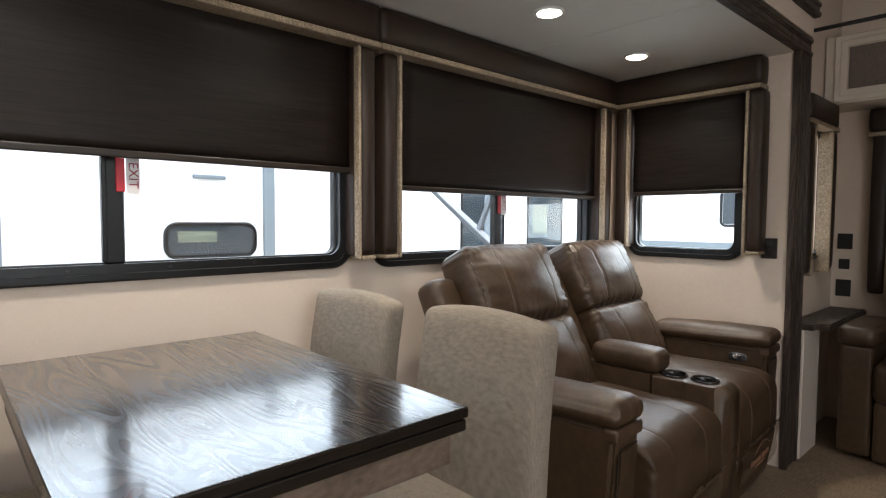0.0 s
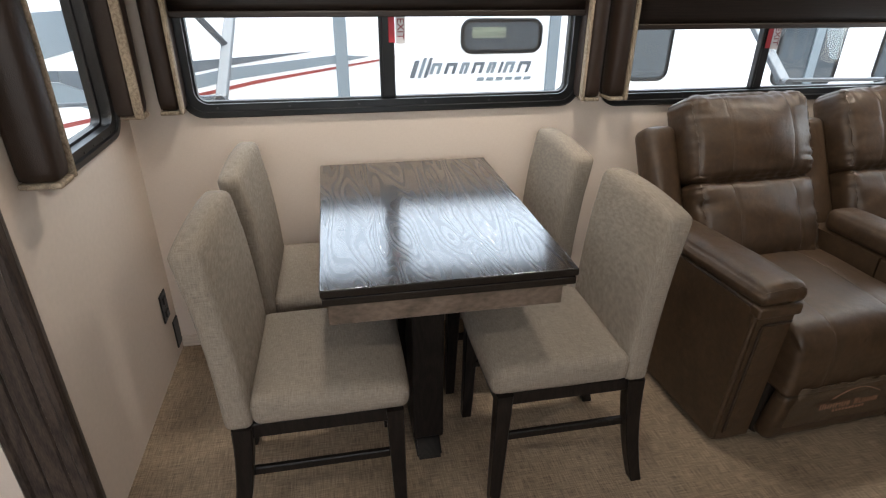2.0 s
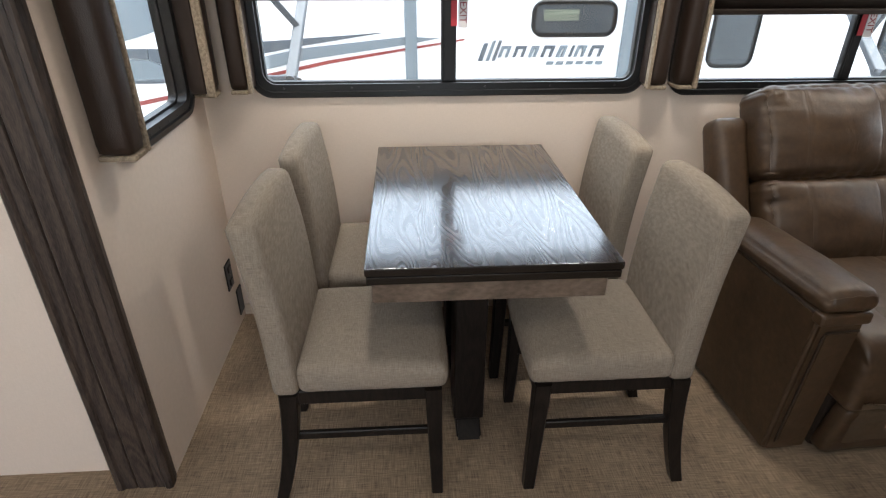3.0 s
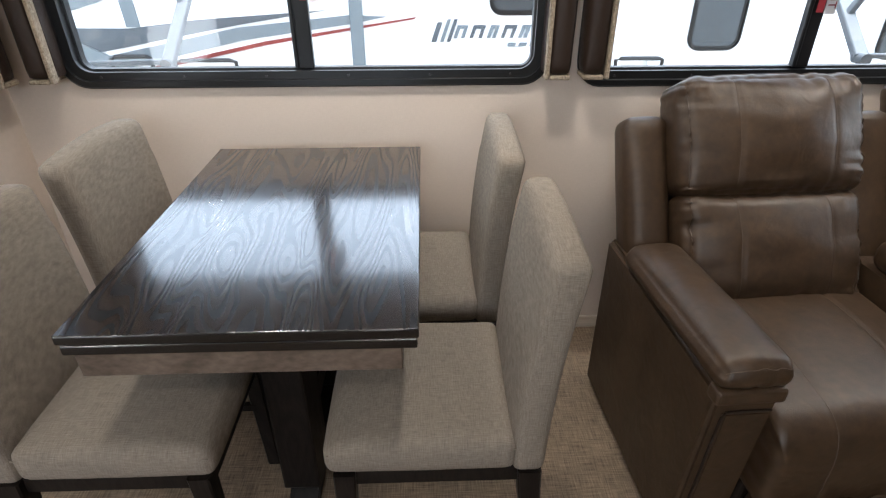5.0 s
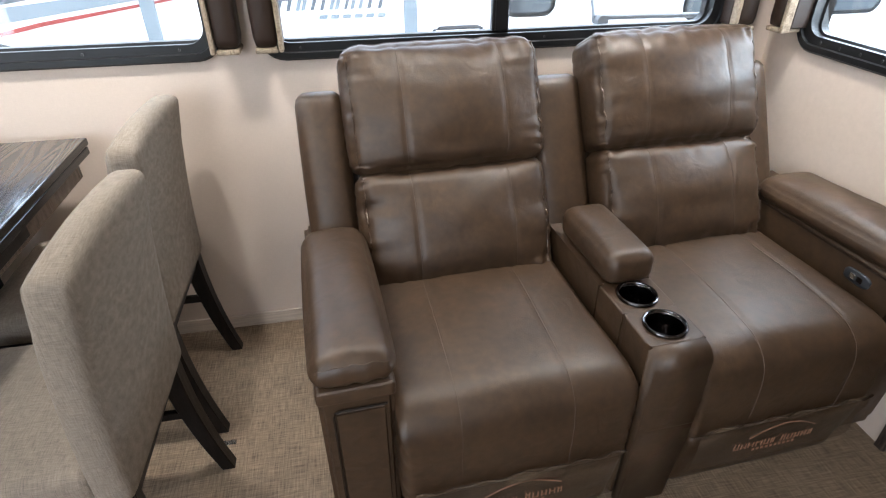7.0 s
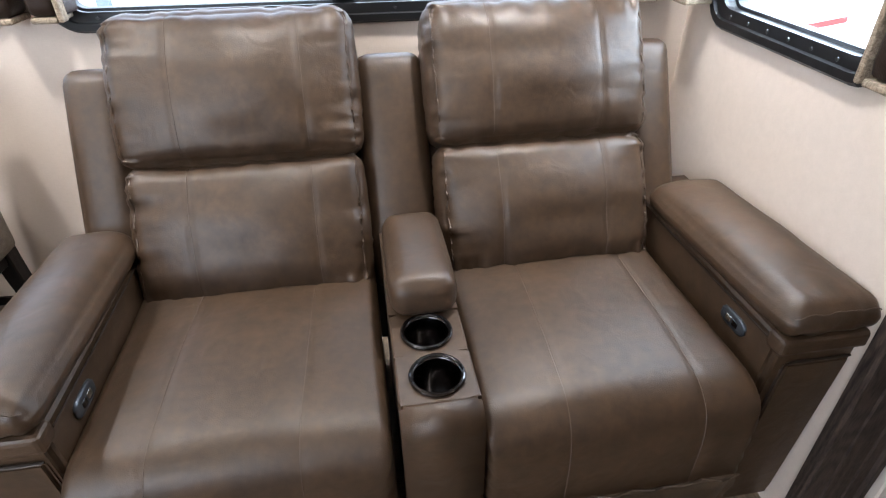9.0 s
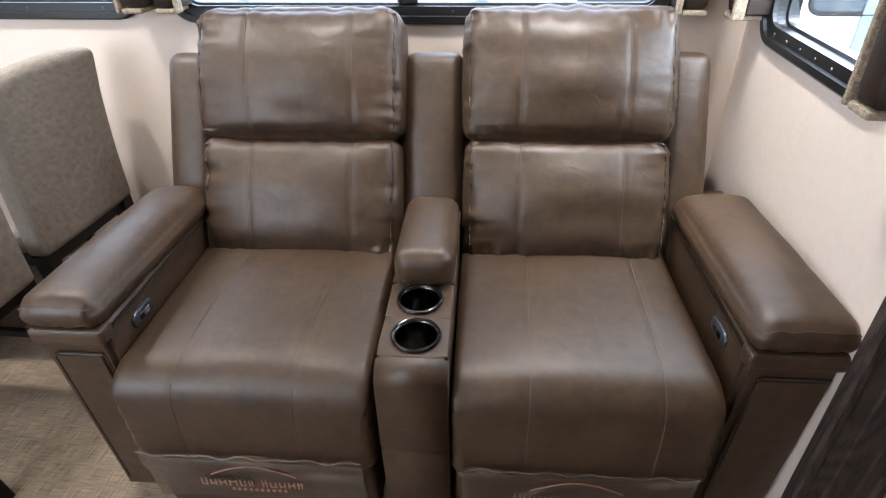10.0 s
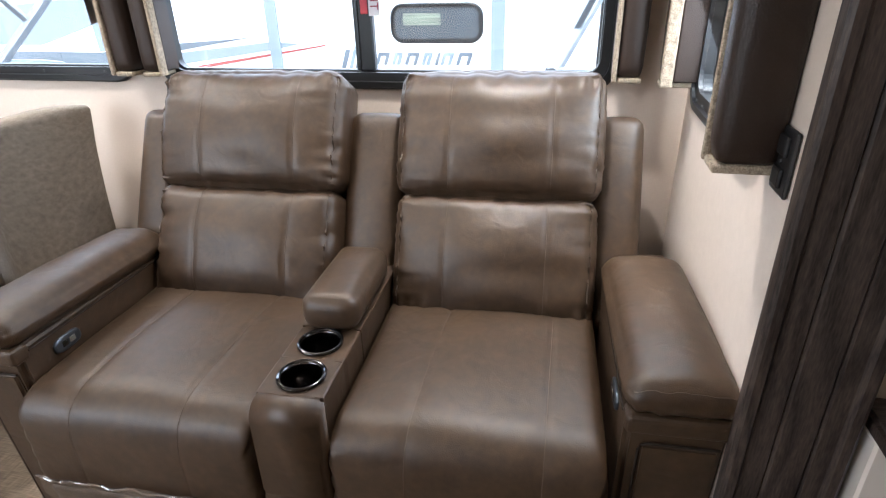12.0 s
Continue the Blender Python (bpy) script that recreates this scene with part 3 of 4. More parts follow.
roller_blind(W1[0] + 0.012, W1[1] - 0.02, 1.252, ID, "dark brown roller blind drawn halfway over the dining window")
roller_blind(0.897, 2.202, 1.203, ID, "dark brown roller blind drawn halfway over the seat window")
roller_blind(0.160, 0.714, 1.225, EAST, "dark brown roller blind drawn halfway over the end window")
roller_blind(-0.685, -0.145, 1.36, WEST, "dark brown roller blind partly drawn over the end window")


# ---- dining table ----
def leaf(z0, z1, grow, rough_edge=0.0035):
    return box(TX0 - grow, TX1 + grow, TY0 - grow, TY1 + grow, z0, z1, rough_edge, 3)


TX0, TX1, TY0, TY1 = -0.250, 0.350, -0.975, -0.085
table = holder("dining_table", "dark espresso oak dining table with a glossy top", "table", Matrix.Identity(4))
top = part("tabletop", leaf(0.742, 0.762, 0), TABLEWOOD, table, "glossy dark oak top")
top.data.materials.append(EDGEWOOD)
for p in top.data.polygons:
    p.material_index = 0 if p.normal.z > 0.95 else 1
part("lower_leaf", leaf(0.718, 0.739, -0.003), EDGEWOOD, table)
part("apron", box(TX0 + 0.014, TX1 - 0.03, TY0 + 0.014, TY0 + 0.034, 0.662, 0.717, 0.002, 1), APRONWOOD, table, "lighter brown apron board")
part("apron", box(TX0 + 0.014, TX1 - 0.03, TY1 - 0.05, TY1 - 0.03, 0.662, 0.717, 0.002, 1), APRONWOOD, table)
part("apron", box(TX0 + 0.014, TX0 + 0.034, TY0 + 0.035, TY1 - 0.051, 0.662, 0.717, 0.002, 1), APRONWOOD, table)
part("apron", box(TX1 - 0.05, TX1 - 0.03, TY0 + 0.035, TY1 - 0.051, 0.662, 0.717, 0.002, 1), APRONWOOD, table)
part("slide_rail", box(TX1 - 0.028, TX1 - 0.012, TY0 + 0.2, TY0 + 0.5, 0.686, 0.714, 0.003, 1), LEGWOOD, table)
part("post", box(-0.02, 0.075, -0.74, -0.60, 0.06, 0.716, 0.006, 2), LEGWOOD, table)
part("post", box(-0.02, 0.075, -0.36, -0.22, 0.06, 0.716, 0.006, 2), LEGWOOD, table)
part("stretcher", box(0.005, 0.05, -0.60, -0.36, 0.16, 0.24, 0.004, 1), LEGWOOD, table)
bm = box(-0.012, 0.067, -0.775, -0.185, 0.0, 0.062, 0.0)
for v in bm.verts:
    if v.co.z > 0.03:
        v.co.y += 0.10 if v.co.y < -0.5 else -0.10
bmesh.ops.bevel(bm, geom=bm.edges[:], offset=0.005, segments=2, affect="EDGES")
part("foot", bm, LEGWOOD, table)


# ---- dining chairs ----
def chair_leg(x0, y0, x1, y1, curve, top, s0=0.022, s1=0.016):
    """A tapered leg from (x0, y0) at the height top to (x1, y1) on the floor, bowed along x."""
    bm = bmesh.new()
    rings = []
    for k in range(9):
        f = k / 8
        x = x0 + (x1 - x0) * f + curve * f * f
        y = y0 + (y1 - y0) * f
        z = top * (1 - f)
        s = s0 + (s1 - s0) * f
        rings.append([bm.verts.new((x + a * s, y + b * s, z)) for a, b in ((-1, -0.85), (-0.85, -1), (0.85, -1), (1, -0.85), (1, 0.85), (0.85, 1), (-0.85, 1), (-1, 0.85))])
    for a, b in zip(rings, rings[1:]):
        for k in range(8):
            bm.faces.new((a[k], a[(k + 1) % 8], b[(k + 1) % 8], b[k]))
    bm.faces.new(rings[0])
    bm.faces.new(rings[-1][::-1])
    bmesh.ops.recalc_face_normals(bm, faces=bm.faces[:])
    return bm


def dining_chair(m, label):
    """Faces -x; its origin is on the floor under the seat's middle."""
    c = holder("dining_chair", label, "chair", m, group="chairs round the table")
    w = 0.198

    def back_shape(u, v, ww, p):
        f = (p.z + 0.25) / 0.5
        p = p.copy()
        p.x += 0.045 * f * f + 0.004 * math.sin(v * 1.5)
        p.y *= 1 - 0.02 * max(0, f)
        if ww > 0.6:
            p.z -= 0.012 * v * v
        return p

    b = cushion((0.034, w, 0.245), 0.02, (0.006, 0.002, 0.006), (6, 16, 20), back_shape)
    part("backrest", moved(b, Matrix.Translation((0.176, 0, 0.635))), LINEN, c, "light grey linen back", smooth=True)

    def seat_shape(u, v, ww, p):
        p = p.copy()
        if ww > 0:
            p.z -= 0.012 * max(0, -u) ** 3
        p.z += 0.0015 * noise.noise((u * 3, v * 3, ww))
        return p

    b = cushion((0.192, w, 0.042), 0.024, (0.004, 0.004, 0.014), (18, 18, 6), seat_shape)
    part("seat", moved(b, Matrix.Translation((-0.042, 0, 0.438))), LINEN, c, "light grey linen seat", smooth=True)
    for s in (-1, 1):
        part("seam_welt", tube([(-0.225 + 0.37 * k / 12, s * (w - 0.004), 0.458 - 0.008 * (1 - k / 12) ** 3) for k in range(13)], 0.002, 5), LINEN, c)
        part("leg", chair_leg(-0.195, s * 0.176, -0.205, s * 0.178, 0, 0.395), LEGWOOD, c)
        part("leg", chair_leg(0.175, s * 0.176, 0.19, s * 0.178, 0.05, 0.395, 0.024, 0.017), LEGWOOD, c)
        part("side_rail", box(-0.20, 0.20, s * 0.172 - 0.011, s * 0.172 + 0.011, 0.352, 0.396, 0.003, 1), LEGWOOD, c)
        part("stretcher", box(-0.195, 0.188, s * 0.164 - 0.008, s * 0.164 + 0.008, 0.215, 0.24, 0.003, 1), LEGWOOD, c)
    part("front_rail", box(-0.215, -0.195, -0.164, 0.164, 0.352, 0.396, 0.003, 1), LEGWOOD, c)
    part("back_rail", box(0.17, 0.19, -0.164, 0.164, 0.352, 0.396, 0.003, 1), LEGWOOD, c)
    return c


chair = dining_chair(pose(0.388, -0.774, 0), "light grey linen dining chair with dark wood legs beside the recliners")
copy_thing(chair, pose(0.355, -0.290, 0))["label"] = "light grey linen dining chair against the window wall beside the recliners"
copy_thing(chair, pose(-0.290, -0.772, 0, 0, 0, 180))["label"] = "light grey linen dining chair beside the end wall"
copy_thing(chair, pose(-0.265, -0.308, 0, 0, 0, 180))["label"] = "light grey linen dining chair in the corner below the windows"


# ---- reclining seats ----
sofa = holder("reclining_seats", "brown leatherette pair of reclining seats with a console between", "recliner", pose(1.66, -0.897, 0, 0, 0, 2.9) @ Matrix.Translation((-1.627, 0.938, 0)))
TILT_BACK = 27.0
BACK_Y = -0.352           # foot of the backrests


def wrinkle(p, s, amount):
    return amount * noise.noise(Vector((p[0] * s, p[1] * s, p[2] * s)))


def pillow(xc, h, centre, seams, gather, seed, up):
    """One padded back cushion in the tilted frame of its seat, with sunk seams and gathered sides."""
    def shape(u, v, w, p):
        p = p.copy()
        front = max(0.0, -v)
        for s in seams:
            p.y += 0.0035 * front * math.exp(-((u - s) / 0.022) ** 2)
        edge = abs(u) ** 5
        pleat = 0.8 * noise.noise((w * 8 + seed, u * 2.2 + seed, 0.3)) + 0.8 * noise.noise((w * 17 + seed, u * 3, 1.7))
        p.y += front * edge * gather * pleat
        p.x += 0.25 * gather * edge * noise.noise((w * 12 + seed, u, 4)) * (1 if u > 0 else -1)
        top = abs(w) ** 6
        p.y += front * top * gather * 0.6 * noise.noise((u * 9 + seed, w, 7))
        p.z += top * 0.35 * gather * noise.noise((u * 7 + seed, w, 2))
        p.y += front * wrinkle((u * 1.6 + seed, w * 2.4, 0), 1.0, 0.006)
        fold = math.exp(-((w * up + 0.82) / 0.14) ** 2)
        p.y += front * fold * abs(u) ** 4 * 0.006 * math.sin(u * 46 + seed)
        p.y += front * fold * (0.004 + wrinkle((u * 7 + seed, 3, 1), 1.0, 0.007))
        return p
    return shape, moved(cushion(h, 0.036, (0.006, 0.042, 0.010), (72, 12, 34), shape), pose(xc, BACK_Y, 0.70, -TILT_BACK) @ Matrix.Translation(centre))


def surface_line(shape, h, r, bulge, us, m, side, offset):
    pts = []
    for u, v, w in us:
        p = shape(u, v, w, soft_point(u, v, w, h, r, bulge))
        pts.append(m @ (p + Vector(side) * offset))
    return pts


def seat_unit(xa, xb, seams_head, seams_seat, seed):
    xc, half = (xa + xb) / 2, (xb - xa) / 2
    m = pose(xc, BACK_Y, 0.70, -TILT_BACK)
    for name, h, ctr, s0, up in (("head_cushion", (half + 0.006, 0.078, 0.155), (0, 0.012, 0.155), seed, 1), ("back_cushion", (half, 0.07, 0.155), (0, 0.01, -0.15), seed + 3, -1)):
        shape, bm = pillow(xc, h, ctr, seams_head, 0.013, s0, -up)
        ob = part(name, bm, LEATHER, sofa, smooth=True)
        for s in seams_head:
            line = [(s, -1, w) for w in np.linspace(-0.9, 0.98, 30)]
            part("stitching", tube(surface_line(shape, h, 0.036, (0.006, 0.042, 0.010), line, m @ Matrix.Translation(ctr), (0, -1, 0), 0.0006), 0.0009, 5), THREAD, ob)
        if up > 0:
            ring = [(u, -0.55, 1) for u in np.linspace(-0.96, 0.96, 30)]
            part("piping", tube(surface_line(shape, h, 0.036, (0.006, 0.042, 0.010), ring, m @ Matrix.Translation(ctr), (0, 0, 1), 0.0), 0.0022, 6), LEATHER, ob)
        for side in (-1, 1):
            ring = [(side * 0.955, -1, w) for w in np.linspace(-0.9, 0.9, 24)]
            part("piping", tube(surface_line(shape, h, 0.036, (0.006, 0.042, 0.010), ring, m @ Matrix.Translation(ctr), (0, -1, 0), 0.0), 0.0022, 6), LEATHER, ob)
    h = (half + 0.004, 0.28, 0.117)
    R = 0.085

    def seat_shape(u, v, w, p):
        p = p.copy()
        f = (p.z + h[2]) / (2 * h[2])
        d = p.y + h[1]
        if d < R:
            p.z -= f * (R - math.sqrt(max(0.0, R * R - (R - max(d, 0.0)) ** 2))) * 0.8
        if w > 0:
            for s in seams_seat:
                sx = s + 0.04 * (v + 1)
                p.z -= 0.003 * math.exp(-((u - sx) / 0.022) ** 2)
            p.z += wrinkle((u * 1.5 + seed, v * 1.7, 2), 1.0, 0.004)
        if v < 0:
            for s in seams_seat:
                p.y += 0.002 * math.exp(-((u - s) / 0.022) ** 2) * min(1, (1 - w) * 1.2)
            p.x += abs(u) ** 10 * u * 0.003 * math.sin(w * 14 + seed) * max(0, -v)
        return p

    bulge = (0.002, 0.006, 0.022)
    mm = Matrix.Translation((xc, -0.70, 0.357))
    ob = part("seat_cushion", moved(cushion(h, 0.022, bulge, (72, 36, 16), seat_shape), mm), LEATHER, sofa, smooth=True)
    for s in seams_seat:
        line = [(s + 0.04 * (v + 1), v, 1) for v in np.linspace(0.9, -0.985, 36)] + [(s, -1, w) for w in np.linspace(0.9, -0.8, 14)]
        part("stitching", tube([q + Vector((0, 0, 0.0005)) for q in surface_line(seat_shape, h, 0.022, bulge, line, mm, (0, -0.5, 0.5), 0.0006)], 0.0011, 5), THREAD, ob)

    def foot_shape(u, v, w, p):
        p = p.copy()
        p.y += 0.035 * (1 - w) / 2 + wrinkle((u * 3 + seed, w * 2, 0), 1.0, 0.003)
        return p

    part("footrest", moved(cushion((half - 0.004, 0.03, 0.10), 0.018, (0.002, 0.008, 0.002), (18, 6, 10), foot_shape), Matrix.Translation((xc, -0.952, 0.145))), LEATHER, sofa, smooth=True)
    part("seat_base", box(xa + 0.01, xb - 0.01, -0.90, -0.20, 0.03, 0.25, 0.01, 2), PIPING, sofa)


seat_unit(1.038, 1.534, (-0.46, 0.56), (-0.52, 0.42), 1.0)
seat_unit(1.697, 2.186, (-0.46, 0.52), (-0.42, 0.56), 6.0)


def wing(x0, x1):
    b = cushion(((x1 - x0) / 2, 0.055, 0.27), 0.03, (0.004, 0.008, 0.004), (8, 8, 20))
    part("back_wing", moved(b, pose((x0 + x1) / 2, BACK_Y, 0.70, -TILT_BACK) @ Matrix.Translation((0, 0.070, -0.046))), LEATHER, sofa, smooth=True)


wing(0.913, 1.035)
wing(1.535, 1.69)
wing(2.18, 2.295)
part("back_shell", moved(box(0.93, 2.27, 0.075, 0.12, -0.45, 0.18, 0.01, 2), pose(0, BACK_Y, 0.70, -TILT_BACK)), LEATHER, sofa)


def arm(x0, x1, inside, seed):
    """An arm from x0 to x1; inside is the sign of the way to its seat."""
    bm = box(x0 + 0.004, x1 - 0.004, -0.928, -0.30, 0.025, 0.552, 0.0)
    for v in bm.verts:
        if v.co.y < -0.5 and v.co.z < 0.3:
            v.co.y += 0.03
    bmesh.ops.bevel(bm, geom=bm.edges[:], offset=0.012, segments=3, affect="EDGES")
    body = part("arm_body", bm, LEATHER, sofa)
    bm = bmesh.new()
    xi, xj, za, zb = x0 + 0.03, x1 - 0.02, 0.07, 0.495

    def yf(z):
        return -0.928 + 0.03 * (0.552 - z) / 0.537
    bm = box(xi, xj, 0, 0.02, za, zb, 0.0)
    for v in bm.verts:
        v.co.y += yf(v.co.z) - 0.008
    bmesh.ops.bevel(bm, geom=bm.edges[:], offset=0.006, segments=3, affect="EDGES")
    part("front_panel", bm, LEATHER, body)
    part("piping", tube([(xi, yf(za) - 0.004, za), (xi, yf(zb - 0.015) - 0.004, zb - 0.015), (xi + 0.004, yf(zb) - 0.004, zb - 0.004), (xi + 0.015, yf(zb) - 0.004, zb), (xj, yf(zb) - 0.004, zb)], 0.0025, 6), PIPING, body)
    part("front_welt", box(x0 + 0.002, x1 - 0.002, -0.938, -0.895, 0.518, 0.556, 0.010, 3), LEATHER, body)
    h = ((x1 - x0) / 2 + 0.004, 0.26, 0.038)

    def shape(u, v, w, p):
        p = p.copy()
        e = abs(v) ** 5
        if v < 0:
            p.z += e * 0.002 * math.sin(u * 15 + seed)
            p.y += e * 0.002 * math.sin(u * 11 + seed * 2)
        p.z -= 0.010 * u * u * (1 if w > 0 else 0)
        p.z += wrinkle((u * 2 + seed, v * 4, 1), 1.0, 0.002)
        p.z -= 0.009 * (v + 1)
        return p

    mm = Matrix.Translation(((x0 + x1) / 2, -0.682, 0.591))
    pad = part("arm_pad", moved(cushion(h, 0.035, (0.003, 0.004, 0.010), (14, 30, 8), shape), mm), LEATHER, sofa, smooth=True)
    line = [(u, -0.965, 0.55) for u in np.linspace(-0.9, 0.9, 16)]
    part("stitching", tube(surface_line(shape, h, 0.035, (0.003, 0.004, 0.010), line, mm, (0, -1, 0.6), 0.0008), 0.001, 5), THREAD, pad)
    xs = x1 if inside > 0 else x0
    part("side_seam", tube([(xs - inside * 0.003, y, 0.538) for y in np.linspace(-0.9, -0.48, 10)], 0.0022, 5), PIPING, body)
    return body


arm_w = arm(0.888, 1.040, 1, 1.0)
arm_e = arm(2.206, 2.384, -1, 4.0)


def power_switch(x, y, z, inside, parent):
    b = bmesh.new()
    plate = moved(cushion((0.037, 0.018, 0.004), 0.004, (0, 0, 0.001), (8, 6, 2), lambda u, v, w, p: Vector((p.x, p.y * math.sqrt(max(0.05, 1 - 0.75 * u ** 4)), p.z))), pose(0, 0, 0))
    m = Matrix.Translation((x, y, z)) @ Matrix(((0, 0, inside, 0), (-1, 0, 0, 0), (0, 1, 0, 0), (0, 0, 0, 1)))
    sw = part("power_switch", moved(plate, m), GUNMETAL, parent, "black oval recline switch", smooth=True)
    part("button", moved(box(-0.018, -0.002, -0.007, 0.007, 0.003, 0.006, 0.001, 1), m), SILVER, sw)
    part("button", moved(box(0.002, 0.018, -0.007, 0.007, 0.003, 0.006, 0.001, 1), m), CUPBLACK, sw)
    b.free()


power_switch(1.038, -0.812, 0.502, 1, sofa)
power_switch(2.208, -0.815, 0.502, -1, sofa)


def holed_block(x0, x1, y0, y1, z0, z1, cx, cy, r, edge=0.004, n=32):
    """A block with a round hole from the top down; no bottom."""
    bm = bmesh.new()

    def square(inset, z):
        out = []
        for k in range(n):
            a = 2 * math.pi * (k + 0.5) / n
            dx, dy = math.cos(a), math.sin(a)
            s = min((x1 - inset - cx) / dx if dx > 1e-9 else 1e9, (x0 + inset - cx) / dx if dx < -1e-9 else 1e9,
                    (y1 - cy) / dy if dy > 1e-9 else 1e9, (y0 - cy) / dy if dy < -1e-9 else 1e9)
            out.append(bm.verts.new((cx + s * dx, cy + s * dy, z)))
        return out

    def circle(rad, z):
        return [bm.verts.new((cx + rad * math.cos(2 * math.pi * (k + 0.5) / n), cy + rad * math.sin(2 * math.pi * (k + 0.5) / n), z)) for k in range(n)]

    loops = [square(0, z0), square(0, z1 - edge), square(edge * 0.3, z1 - edge * 0.3), square(edge, z1), circle(r, z1), circle(r, z0)]
    for a, b in zip(loops, loops[1:]):
        for k in range(n):
            bm.faces.new((a[k], a[(k + 1) % n], b[(k + 1) % n], b[k]))
    bmesh.ops.recalc_face_normals(bm, faces=bm.faces[:])
    return bm


CX0, CX1, CZ = 1.555, 1.688, 0.530
console = part("console", box(CX0, CX1, -0.93, -0.30, 0.03, 0.425, 0.006, 2), LEATHER, sofa, "upholstered console between the seats")
CUPS = [(1.620, -0.780), (1.624, -0.888)]
for (cx, cy), (ya, yb) in zip(CUPS, ((-0.834, -0.720), (-0.942, -0.834))):
    part("console_top", holed_block(CX0, CX1, ya, yb, 0.424, CZ, cx, cy, 0.0405), LEATHER, console)
part("console_rear", box(CX0, CX1, -0.720, -0.30, 0.424, CZ, 0.0), LEATHER, console)


bm = bmesh.new()
prof = [(-0.942, CZ - 0.0)] + [(-0.942 - 0.043 * math.sin(radians(a)), CZ - 0.043 + 0.043 * math.cos(radians(a))) for a in range(6, 91, 6)] + [(-0.985, 0.32), (-0.981, 0.312), (-0.985, 0.304), (-0.965, 0.03), (-0.942, 0.03)]
lo = [bm.verts.new((CX0, y, z)) for y, z in prof]
hi = [bm.verts.new((CX1, y, z)) for y, z in prof]
for k in range(len(prof)):
    j = (k + 1) % len(prof)
    bm.faces.new((lo[k], lo[j], hi[j], hi[k]))
bm.faces.new(lo[::-1])
bm.faces.new(hi)
bmesh.ops.recalc_face_normals(bm, faces=bm.faces[:])
bmesh.ops.bevel(bm, geom=[e for e in bm.edges if abs(e.verts[0].co.x - e.verts[1].co.x) < 1e-6 and max(v.co.y for v in e.verts) < -0.942 + 1e-4 and not all(abs(v.co.y + 0.942) < 1e-4 for v in e.verts)], offset=0.007, segments=2, affect="EDGES")
part("console_front", bm, LEATHER, console).data.shade_smooth()
part("console_pad", moved(cushion((0.062, 0.138, 0.042), 0.03, (0.003, 0.003, 0.008), (12, 20, 8)), Matrix.Translation((1.624, -0.606, 0.571))), LEATHER, sofa, "padded console armrest", smooth=True)
part("stitching", tube([(1.680, y, 0.596) for y in np.linspace(-0.70, -0.50, 12)], 0.001, 5), THREAD, console)


def cup_holder(cx, cy):
    bm = bmesh.new()
    n = 40
    prof = [(0.047, 0.001), (0.048, 0.004), (0.045, 0.007), (0.040, 0.005), (0.038, 0.0), (0.0365, -0.03), (0.0355, -0.078), (0.0, -0.079)]
    rings = []
    for r, z in prof:
        rings.append([bm.verts.new((cx + r * math.cos(2 * math.pi * k / n), cy + r * math.sin(2 * math.pi * k / n), CZ + z)) for k in range(n)] if r > 0 else None)
    tip = bm.verts.new((cx, cy, CZ - 0.079))
    for a, b in zip(rings, rings[1:]):
        for k in range(n):
            j = (k + 1) % n
            if b is None:
                bm.faces.new((a[k], a[j], tip))
            else:
                bm.faces.new((a[k], a[j], b[j], b[k]))
    bmesh.ops.recalc_face_normals(bm, faces=bm.faces[:])
    ob = part("cup_holder", bm, CUPBLACK, sofa, "black cup holder with a polished rim", smooth=True)
    ring = [(cx + 0.044 * math.cos(a), cy + 0.044 * math.sin(a), CZ + 0.005) for a in np.linspace(0, 2 * math.pi, 40, endpoint=False)]
    part("rim", tube(ring, 0.0032, 8, True), CHROME, ob)


for cx, cy in CUPS:
    cup_holder(cx, cy)


